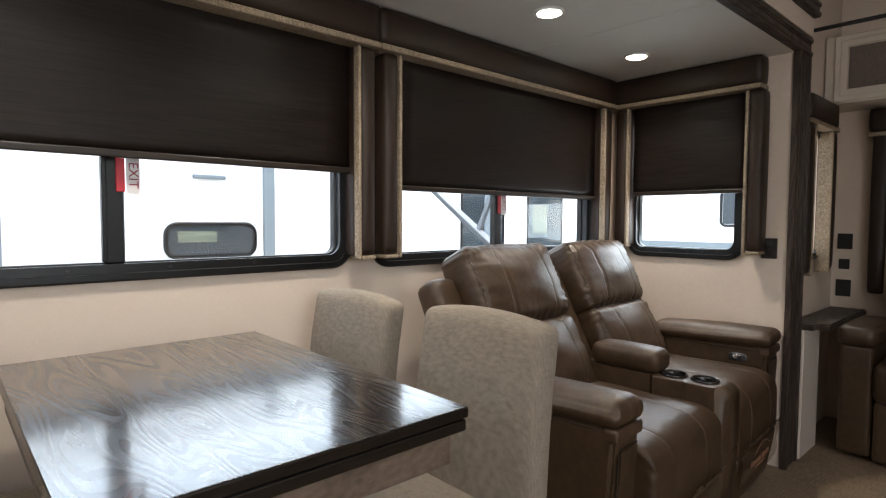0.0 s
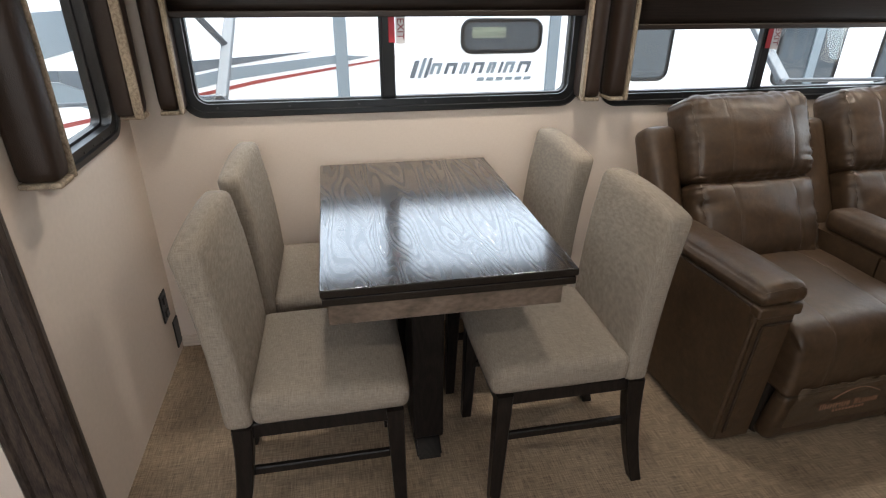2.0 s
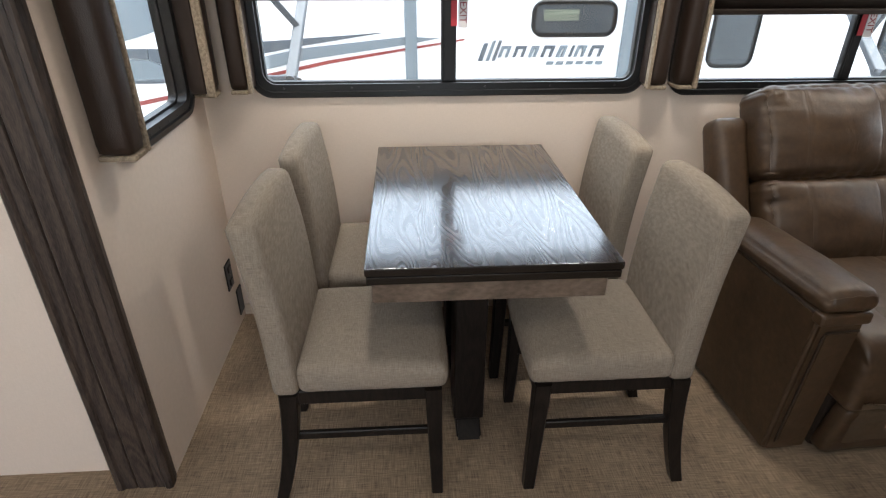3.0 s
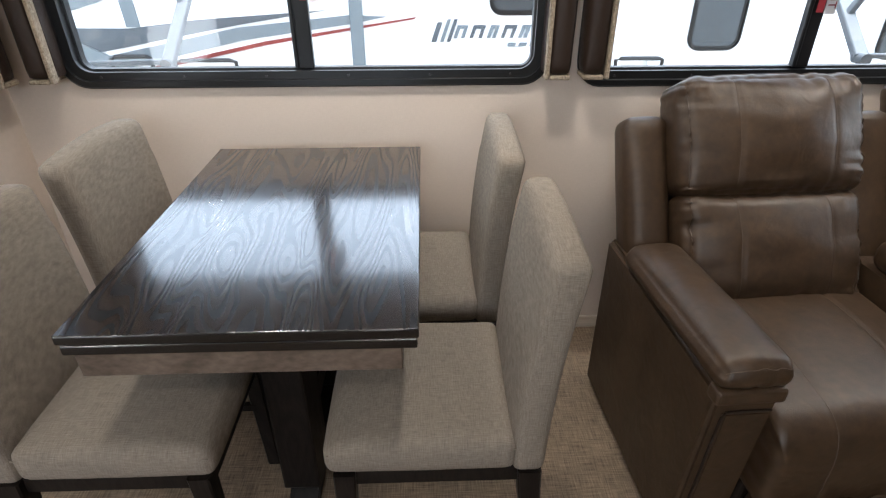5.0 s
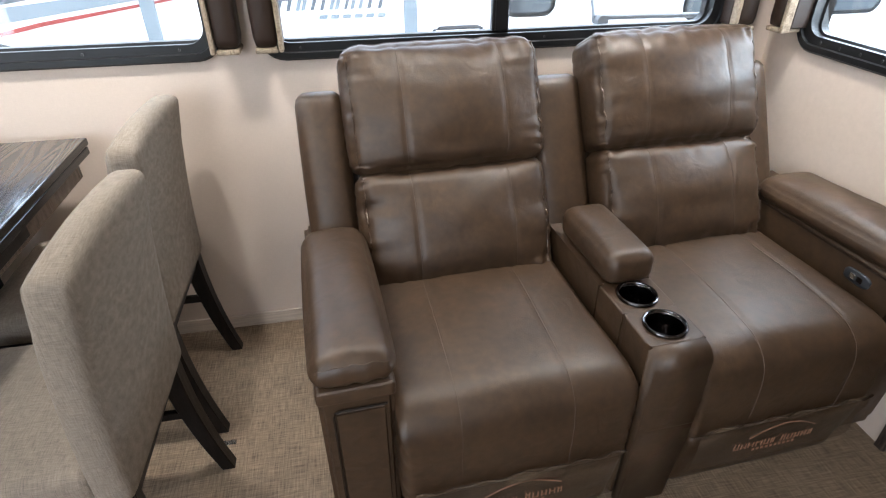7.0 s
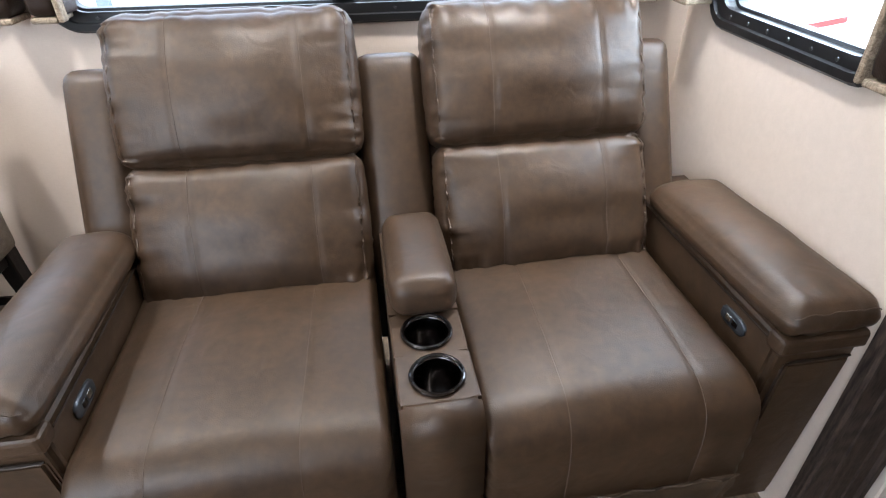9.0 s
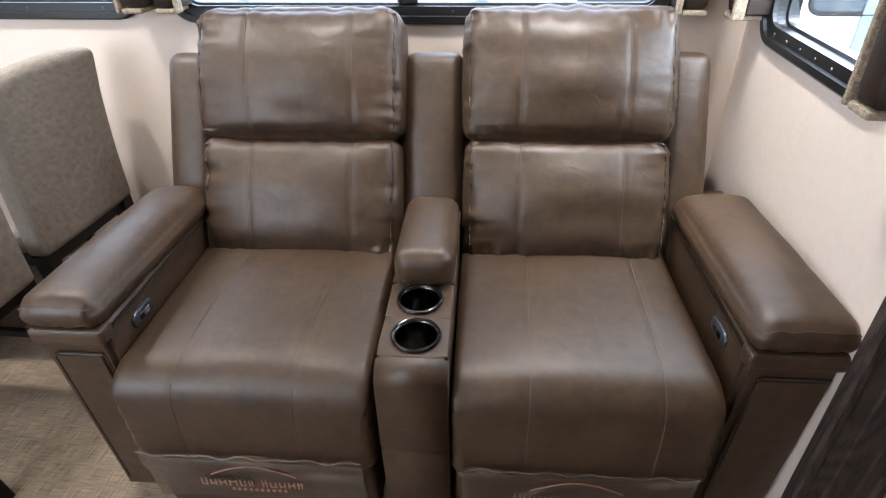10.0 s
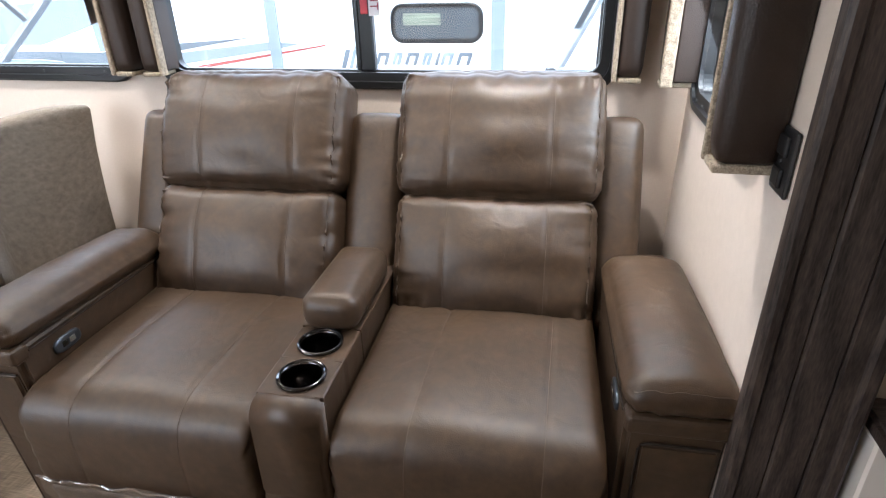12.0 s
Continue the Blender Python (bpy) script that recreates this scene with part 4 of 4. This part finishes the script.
def film_tag(x0, x1, seed):
    """A clear plastic sleeve with copper lettering, shown as plain bars, on the footrest."""
    bm = bmesh.new()
    nx, nz = 22, 8
    grid = []
    for i in range(nx + 1):
        col = []
        for k in range(nz + 1):
            x = x0 + (x1 - x0) * i / nx
            z = 0.128 + 0.165 * k / nz
            y = -0.994 + 0.035 * (0.29 - z) / 0.2 * 0.6 + 0.008 * noise.noise((x * 17 + seed, z * 22, 0))
            col.append(bm.verts.new((x, y - 0.004, z)))
        grid.append(col)
    for i in range(nx):
        for k in range(nz):
            bm.faces.new((grid[i][k], grid[i + 1][k], grid[i + 1][k + 1], grid[i][k + 1]))
    tag = part("plastic_sleeve", bm, FILM, sofa, "clear plastic sleeve with copper print", smooth=True)
    part("sleeve_edge", tube([(x0 + (x1 - x0) * i / 24, -1.001 + 0.003 * math.sin(i * 1.7 + seed), 0.293 + 0.003 * math.sin(i * 1.1 + seed)) for i in range(25)], 0.003, 6), FILM, tag)
    xm = (x0 + x1) / 2
    x = xm - 0.12
    for k, wdt in enumerate((0.019, 0.02, 0.021, 0.023, 0.019, 0.015, 0.0, 0.017, 0.02, 0.019, 0.02, 0.016)):
        if wdt:
            top = 0.208 if k in (0, 7) else 0.204
            part("print_bar", box(x, x + 0.0028, -0.992, -0.9905, 0.186, top), COPPER, tag)
            part("print_bar", box(x + wdt - 0.0085, x + wdt - 0.006, -0.992, -0.9905, 0.186, top), COPPER, tag)
            part("print_bar", box(x + 0.003, x + wdt - 0.0087, -0.992, -0.9905, (0.186 + 0.004 * (k % 4)), (0.1885 + 0.004 * (k % 4))), COPPER, tag)
        x += wdt if wdt else 0.014
    for k in range(10):
        part("print_bar", box(xm - 0.06 + k * 0.0125, xm - 0.054 + k * 0.0125, -0.9885, -0.987, 0.166, 0.174), COPPER, tag)
    part("print_swash", tube([(xm - 0.09 + 0.18 * t, -0.996, 0.228 + 0.03 * math.sin(t * 3.1)) for t in np.linspace(0, 1, 14)], 0.0015, 5), COPPER, tag)


film_tag(1.055, 1.515, 1.0)
film_tag(1.715, 2.165, 5.0)


# ---- small fittings ----
def outlet(m, label, w=0.07, h=0.115, sockets=True):
    o = holder("power_outlet", label, "outlet", m)
    part("cover_plate", box(-w / 2, w / 2, -0.006, 0, -h / 2, h / 2, 0.003, 2), BLACKPLASTIC, o)
    if sockets:
        for s in (-1, 1):
            part("socket", box(-0.017, 0.017, -0.012, -0.005, s * h * 0.24 - 0.014, s * h * 0.24 + 0.014, 0.004, 2), BLACKPLASTIC, o)
        part("screw", moved(cylinder(0, 0, 0, 0.002, 0.003, n=8), pose(0, -0.0065, 0, 90, 0, 0)), SILVER, o)
    return o


outlet(EAST @ Matrix.Translation((0.803, -0.002, 0.972)), "black double outlet on the slide-out's end wall", 0.065, 0.09)
outlet(WEST @ Matrix.Translation((-0.115, -0.002, 0.26)), "black outlet low on the end wall")
outlet(WEST @ Matrix.Translation((-0.045, -0.002, 0.10)), "black vent cover low on the end wall", 0.06, 0.12, False)

plate = holder("floor_anchor", "small nickel anchor bracket on the floor", "bracket", pose(0.619, -0.525, 0))
part("base", box(-0.02, 0.02, -0.007, 0.007, 0, 0.003, 0.001, 1), SILVER, plate)
for s in (-0.011, 0.011):
    part("bolt", cylinder(s, 0, 0.003, 0.008, 0.005, n=10), SILVER, plate)


def downlight(x, y, z, label, group):
    d = holder("ceiling_light", label, "light", pose(x, y, z), group=group)
    ring = bmesh.new()
    n = 36
    prof = [(0.052, 0.0), (0.054, -0.004), (0.046, -0.009), (0.040, -0.006), (0.040, 0.0)]
    loops = [[ring.verts.new((r * math.cos(2 * math.pi * k / n), r * math.sin(2 * math.pi * k / n), zz)) for k in range(n)] for r, zz in prof]
    for a, b in zip(loops, loops[1:]):
        for k in range(n):
            ring.faces.new((a[k], a[(k + 1) % n], b[(k + 1) % n], b[k]))
    bmesh.ops.recalc_face_normals(ring, faces=ring.faces[:])
    part("ring", ring, LAMPRING, d, smooth=True)
    part("diffuser", cylinder(0, 0, -0.007, -0.001, 0.041), LAMPGLOW, d)


# includes the two unseen fixtures added over the table
for lx, ly in SLIDE_LAMPS:
    downlight(lx, ly, ZC, "round recessed ceiling light, switched on", "slide-out ceiling lights")
# fixtures for the added main-room fill lamps, all out of view
for lx, ly in MAIN_FILL_LAMPS:
    downlight(lx, ly, ZM, "round recessed ceiling light, switched on", "main ceiling lights")


def text_mesh(body, size, m, material, parent, name="lettering"):
    cu = bpy.data.curves.new(name, "FONT")
    cu.body, cu.size, cu.extrude = body, size, 0.0004
    cu.align_x, cu.align_y = "CENTER", "CENTER"
    tmp = bpy.data.objects.new(name, cu)
    scene.collection.objects.link(tmp)
    me = bpy.data.meshes.new_from_object(tmp)
    bpy.data.objects.remove(tmp)
    me.materials.clear()
    me.materials.append(material)
    me.transform(m)
    ob = new(name, me)
    ob.parent = parent
    return ob


def exit_sign(x, z, label):
    s = holder("exit_label", label, "label", pose(x, 0.010, z))
    part("red_handle", box(-0.024, -0.002, -0.004, 0.0, -0.045, 0.045, 0.002, 1), SIGNRED, s, "red emergency handle")
    part("card", box(0.001, 0.034, -0.002, 0.0, -0.05, 0.05), SIGNWHITE, s)
    text_mesh("EXIT", 0.034, pose(0.0175, -0.0028, 0) @ pose(0, 0, 0, 90, 0, 0) @ pose(0, 0, 0, 0, 0, -90), SIGNTEXT, s)


exit_sign(0.042, 1.205, "white and red emergency exit label on the dining window")
exit_sign(1.53, 1.165, "white and red emergency exit label on the seat window")

# ---- far end of the main room ----
XF = XE
window_far = holder("window_5", "narrow window with brown padded surround in the main wall", "window", pose(2.85, YM, 0.90), "structure")
part("window_frame", moved(rounded_frame(0.36, 0.66, 0.03, 0.016, 0.05), Matrix.Translation((0, -0.001, 0.33))), BLACKFRAME, window_far)
part("pane", box(-0.15, 0.15, 0.03, 0.034, 0.03, 0.63), GLASS, window_far).visible_shadow = False
v = holder("valance", "brown padded valance with jute edging in the main room", "valance", pose(2.855, YM, 0), group="window valances")
part("padded_board", padded(-0.235, 0.235, -0.07, -0.002, 1.565, 1.68), PADDED, v, smooth=True)
part("jute_edge", box(-0.237, 0.237, -0.073, -0.003, 1.545, 1.564, 0.004, 2), JUTE, v)
for s in (-1, 1):
    p = holder("window_side_panel", "brown padded window panel in the main room", "window panel", pose(2.855 + s * 0.19, YM, 0), group="padded window panels")
    part("padded_board", padded(-0.035, 0.035, -0.066, -0.003, 0.85, 1.543), PADDED, p, smooth=True)
    part("jute_edge", box(*sorted((-s * 0.036, -s * 0.048)), -0.069, -0.003, 0.835, 1.543, 0.004, 2), JUTE, p)
END = Matrix.Translation((XF, 0, 0)) @ pose(0, 0, 0, 0, 0, -90)
for z, hh in ((0.985, 0.085), (0.861, 0.056), (0.73, 0.092)):
    outlet(END @ Matrix.Translation((0.880, -0.002, z)), "black outlet plate on the end wall", 0.07 if hh > 0.07 else 0.05, hh, False)
p = holder("window_side_panel", "brown padded window panel on the end wall", "window panel", END, group="padded window panels")
part("padded_board", padded(0.998, 1.07, -0.09, -0.003, 0.72, 1.55), PADDED, p, smooth=True)
part("jute_edge", box(1.071, 1.085, -0.094, -0.003, 0.72, 1.55, 0.004, 2), JUTE, p)
v = holder("valance", "brown padded valance with jute edging on the end wall", "valance", END, group="window valances")
part("padded_board", padded(0.98, 2.3, -0.10, -0.002, 1.553, 1.675), PADDED, v, smooth=True)
part("jute_edge", box(0.978, 2.302, -0.104, -0.003, 1.531, 1.552, 0.004, 2), JUTE, v)
st = holder("side_table", "small brown corner side table beside the recliner", "table", pose(2.95, YM - 0.004, 0))
top = box(-0.38, 0.38, -0.165, 0.0, 0.60, 0.625)
bmesh.ops.bevel(top, geom=[e for e in top.edges if all(v.co.y < -0.1 and v.co.x < 0 for v in e.verts)], offset=0.05, segments=5, affect="EDGES")
bmesh.ops.bevel(top, geom=[e for e in top.edges if all(v.co.z > 0.62 for v in e.verts)], offset=0.006, segments=2, affect="EDGES")
part("tabletop", top, TRIMWOOD_X, st)
part("cabinet_body", box(-0.38, -0.13, -0.08, -0.002, 0, 0.599, 0.004, 1), CABINET, st)
cab = holder("overhead_cabinet", "pale overhead cabinet with a dark speaker panel", "cabinet", END)
part("body", box(0.828, 2.4, -0.30, -0.002, 1.685, 2.02, 0.004, 1), CABINET, cab)
part("door_frame", moved(rounded_frame(0.64, 0.325, 0.055, 0.018, 0.012), Matrix.Translation((1.19, -0.301, 1.8525))), CABINET, cab)
part("speaker_panel", box(0.932, 1.448, -0.307, -0.301, 1.752, 1.953), SPEAKERCLOTH, cab, "dark woven speaker cloth")
rod = holder("curtain_rod", "thin black rod under the ceiling", "rod", pose(0, 0, 0))
part("bar", tube([(2.62, YM - 0.035, 1.95), (2.62, -2.6, 1.95)], 0.009, 10), BLACKPLASTIC, rod)
part("bracket", box(2.60, 2.64, YM - 0.04, YM - 0.001, 1.93, 1.97, 0.004, 1), BLACKPLASTIC, rod)
rc = holder("recliner", "dark brown leatherette recliner at the room's end", "recliner", pose(3.16, -1.37, 0))
part("arm_pad", moved(cushion((0.225, 0.075, 0.045), 0.03, (0.004, 0.003, 0.008), (20, 10, 6)), Matrix.Translation((-0.225, 0.30, 0.575))), LEATHER, rc, smooth=True)
part("arm_body", box(-0.43, -0.02, 0.235, 0.365, 0.03, 0.535, 0.02, 3), LEATHER, rc)
part("seat_cushion", moved(cushion((0.22, 0.235, 0.1), 0.05, (0.003, 0.004, 0.02), (14, 14, 8)), Matrix.Translation((-0.25, 0, 0.38))), LEATHER, rc, smooth=True)
part("back_cushion", moved(cushion((0.07, 0.235, 0.24), 0.05, (0.04, 0.004, 0.01), (8, 14, 16)), pose(-0.09, 0, 0.68, 0, 14, 0)), LEATHER, rc, smooth=True)
part("base", box(-0.44, -0.02, -0.23, 0.23, 0.02, 0.3, 0.02, 2), LEATHER, rc)

# ---- outside ----
thing("ground", box(-400, 400, -400, 400, ZG - 0.1, ZG), CONCRETE, "pale concrete yard", "ground", "structure")
YN = 2.42
tr = holder("travel_trailer", "white travel trailer with grey and red stripes parked alongside", "trailer", pose(0, YN, 0))
part("body", box(-7.0, 6.2, 0, 2.4, -0.35, 2.05, 0.05, 3), WHITEGEL, tr, "white glossy body")
part("skirt", box(-6.9, 6.1, 0.03, 2.3, -0.62, -0.34), LIGHTGREY, tr)


def strip(points, name, material, y=-0.004, parent=None, label=""):
    """A flat decal on the trailer's side from (x, z) corners."""
    bm = bmesh.new()
    lo = [bm.verts.new((x, y - 0.004, z)) for x, z in points]
    hi = [bm.verts.new((x, -0.001, z)) for x, z in points]
    bm.faces.new(lo)
    for k in range(len(lo)):
        j = (k + 1) % len(lo)
        bm.faces.new((lo[k], lo[j], hi[j], hi[k]))
    bmesh.ops.recalc_face_normals(bm, faces=bm.faces[:])
    if lo[0].link_faces[0].normal.y > 0:
        bmesh.ops.reverse_faces(bm, faces=bm.faces[:])
    return part(name, bm, material, parent or tr, label)


strip([(-4.6, -0.10), (-1.84, 0.425), (-0.736, 0.648), (0.316, 0.800), (0.304, 0.786), (-0.728, 0.624), (-1.55, 0.455), (-4.6, -0.16)], "red_stripe", REDSTRIPE, label="thin red stripe")
# the pale swoosh in two convex lengths, with a dark wedge above it
strip([(-1.84, 0.448), (-0.894, 0.654), (-0.14, 0.756), (0.12, 0.803), (-0.13, 0.816), (-0.907, 0.739), (-1.82, 0.56)], "grey_stripe", LIGHTGREY, label="light grey swoosh")
strip([(-4.6, 0.50), (-1.985, 0.504), (-1.842, 0.448), (-1.822, 0.56), (-2.047, 0.66), (-2.26, 0.674), (-4.6, 0.68)], "grey_stripe", LIGHTGREY)
strip([(-2.045, 0.664), (-1.867, 0.584), (-1.433, 0.662), (-0.905, 0.755), (-0.287, 0.847), (-0.553, 0.829), (-1.189, 0.789), (-1.65, 0.737), (-2.04, 0.742)], "dark_stripe", GREYSTRIPE, label="dark grey swoosh")
strip([(-4.6, 0.69), (-2.26, 0.68), (-2.049, 0.666), (-2.044, 0.742), (-4.6, 0.75)], "dark_stripe", GREYSTRIPE)
strip([(-4.6, 0.80), (-2.21, 0.792), (-1.80, 0.904), (-1.0, 1.15), (-1.6, 1.15), (-4.6, 0.95)], "grey_stripe", LIGHTGREY)
strip([(-1.657, 0.746), (-1.564, 0.746), (-1.60, 1.35), (-1.69, 1.35)], "dark_stripe", LIGHTGREY)
part("catch", box(-0.745, -0.68, -0.03, -0.001, 0.36, 0.44, 0.008, 2), LIGHTGREY, tr, "grey door catch")
strip([(2.2, -0.1), (3.2, 0.1), (4.9, 0.34), (4.9, 0.30), (3.2, 0.05), (2.2, -0.16)], "red_stripe", REDSTRIPE)
for bx in (-0.095, 1.57, 4.0, -3.0):
    part("seam_cover", box(bx - 0.045, bx + 0.045, -0.02, 0.0, -0.34, 2.0, 0.004, 1), LIGHTGREY, tr, "grey vertical seam cover")


def trailer_window(x0, x1, z0, z1, curtain):
    m = Matrix.Translation(((x0 + x1) / 2, -0.001, (z0 + z1) / 2))
    w = part("window", moved(rounded_frame(x1 - x0, z1 - z0, 0.03, 0.02, 0.09), m), BLACKFRAME, tr, "dark window with rounded corners")
    bm = rounded_frame(x1 - x0 - 0.03, z1 - z0 - 0.03, 0.02, 0.004, 0.08)
    loops = bmesh.new()
    n, r = 6, 0.07
    hw, hh = (x1 - x0) / 2 - 0.012, (z1 - z0) / 2 - 0.012
    pts = []
    for cx, cz, a0 in ((hw - r, hh - r, 0), (-hw + r, hh - r, 90), (-hw + r, -hh + r, 180), (hw - r, -hh + r, 270)):
        for k in range(n + 1):
            a = radians(a0 + 90 * k / n)
            pts.append(loops.verts.new((cx + r * math.cos(a), -0.006, cz + r * math.sin(a))))
    loops.faces.new(pts)
    bm.free()
    part("pane", moved(loops, m), DARKGLASS, w)
    if curtain:
        part("blind", moved(box(-hw * 0.75, hw * 0.1, -0.0105, -0.0085, -hh * 0.1, hh * 0.55), m), CURTAIN, w)


trailer_window(0.815, 1.47, 0.807, 1.066, True)
trailer_window(2.23, 2.61, 0.564, 1.40, False)
trailer_window(3.62, 4.27, 0.49, 1.5, False)
trailer_window(4.67, 5.33, 0.49, 1.5, True)
# maker's lettering, as plain slanted bars
x = 0.415
for k, (wd, hh) in enumerate(((0.05, 0.13), (0.035, 0.15), (0.035, 0.15), (0.10, 0.085), (0.11, 0.085), (0.085, 0.085), (0.11, 0.085), (0.085, 0.085), (0.03, 0.085), (0.10, 0.085), (0.12, 0.085))):
    zb = 0.66 if k > 2 else 0.635
    if wd < 0.06:
        shapes = [[(x, zb), (x + wd * 0.7, zb), (x + wd * 0.7 + hh * 0.35, zb + hh), (x + hh * 0.35, zb + hh)]]
    else:
        t = 0.024
        sl = 0.35
        shapes = [[(x, zb), (x + t, zb), (x + t + hh * sl, zb + hh), (x + hh * sl, zb + hh)],
                  [(x + wd - 2 * t, zb), (x + wd - t, zb), (x + wd - t + hh * sl, zb + hh), (x + wd - 2 * t + hh * sl, zb + hh)],
                  [(x + t + (hh - t) * sl, zb + hh - t), (x + wd - 2 * t + (hh - t) * sl, zb + hh - t), (x + wd - 2 * t + hh * sl, zb + hh), (x + t + hh * sl, zb + hh)]]
    for s in shapes:
        strip(s, "badge_bar", LIGHTGREY if k % 2 else GREYSTRIPE, -0.006)
    x += wd + 0.012
for k in range(6):
    strip([(0.95 + k * 0.078, 0.603), (1.005 + k * 0.078, 0.603), (1.014 + k * 0.078, 0.628), (0.959 + k * 0.078, 0.628)], "badge_bar", LIGHTGREY, -0.006)


def hatch(x0, x1, z0, z1):
    pts = [(x0, z0), (x1, z0), (x1, z1), (x0, z1)]
    loop = []
    for i, (a, b) in enumerate(pts):
        c, d = pts[(i + 1) % 4]
        for f in (0.1, 0.9):
            loop.append((a + (c - a) * f, -0.04, b + (d - b) * f))
    part("grab_handle", tube(loop, 0.014, 8, True), BLACKPLASTIC, tr, "black tubular handle")


hatch(-1.37, -0.95, 0.415, 0.53)
hatch(-1.80, -1.53, 0.43, 0.56)
hatch(1.73, 2.065, 0.43, 0.52)
part("marker_light", box(1.01, 1.24, -0.03, -0.001, 1.37, 1.40, 0.008, 2), LIGHTGREY, tr, "grey marker light bar")
part("hatch_light", box(1.96, 2.04, -0.05, -0.02, 0.44, 0.50, 0.01, 2), WHITEGEL, tr)


def awning_arm(name, pts_list, label):
    a = holder(name, label, "awning arm")
    for pts, w in pts_list:
        p, q = Vector(pts[0]), Vector(pts[1])
        b = box(-w / 2, w / 2, -w * 0.35, w * 0.35, 0, (q - p).length, 0.004, 1)
        m = Matrix.Translation(p) @ (q - p).to_track_quat("Z", "Y").to_matrix().to_4x4()
        part("bar", moved(b, m), STEEL, a)
    j = Vector(pts_list[0][0][0])
    part("pivot", moved(cylinder(0, 0, -0.03, 0.03, 0.022, n=16), Matrix.Translation(j) @ pose(0, 0, 0, 90, 0, 0)), STEEL, a)
    return a


awning_arm("awning_arm", [(((-0.686, 0.70, 0.85), (-0.60, 1.80, 1.75)), 0.05), (((-0.672, 0.95, 1.055), (-0.88, 0.85, 1.34)), 0.04), (((-0.686, 0.72, 0.855), (-2.6, YN - 0.02, 0.50)), 0.035)], "grey steel awning arm outside the dining window")
awning_arm("awning_arm", [(((2.03, 0.45, 0.90), (2.609, YN + 0.03, 1.836)), 0.05), (((2.09, 0.70, 1.0), (2.46, 0.68, 1.75)), 0.035), (((2.03, 0.45, 0.91), (2.72, 0.45, 0.90)), 0.025)], "grey steel awning arm outside the seat window")

for name, m, lab in (("travel_trailer", pose(9.0, -3.5, 0, 0, 0, 90), "white travel trailer standing across the yard"), ("travel_trailer", pose(-8.5, 3.5, 0, 0, 0, -90), "white travel trailer with grey swoosh across the yard")):
    t2 = holder(name, lab, "trailer", m)
    part("body", box(-1.0, 7.5, -2.4, 0.0, -0.35, 2.4, 0.05, 3), WHITEGEL, t2)
    sgn = 0.004
    for x0 in (0.4, 2.6, 4.6):
        part("window", moved(rounded_frame(0.9, 0.6, 0.04, 0.02, 0.1), Matrix.Translation((x0 + 0.45, 0.02, 1.3))), BLACKFRAME, t2)
        part("pane", box(x0 + 0.05, x0 + 0.85, 0.002, 0.01, 1.05, 1.55), DARKGLASS, t2)
    part("swoosh", box(-0.9, 7.4, 0.0015, 0.006, 0.45, 0.75), LIGHTGREY, t2)
    part("swoosh", box(-0.9, 7.4, 0.0015, 0.006, 0.30, 0.36), GREYSTRIPE, t2)
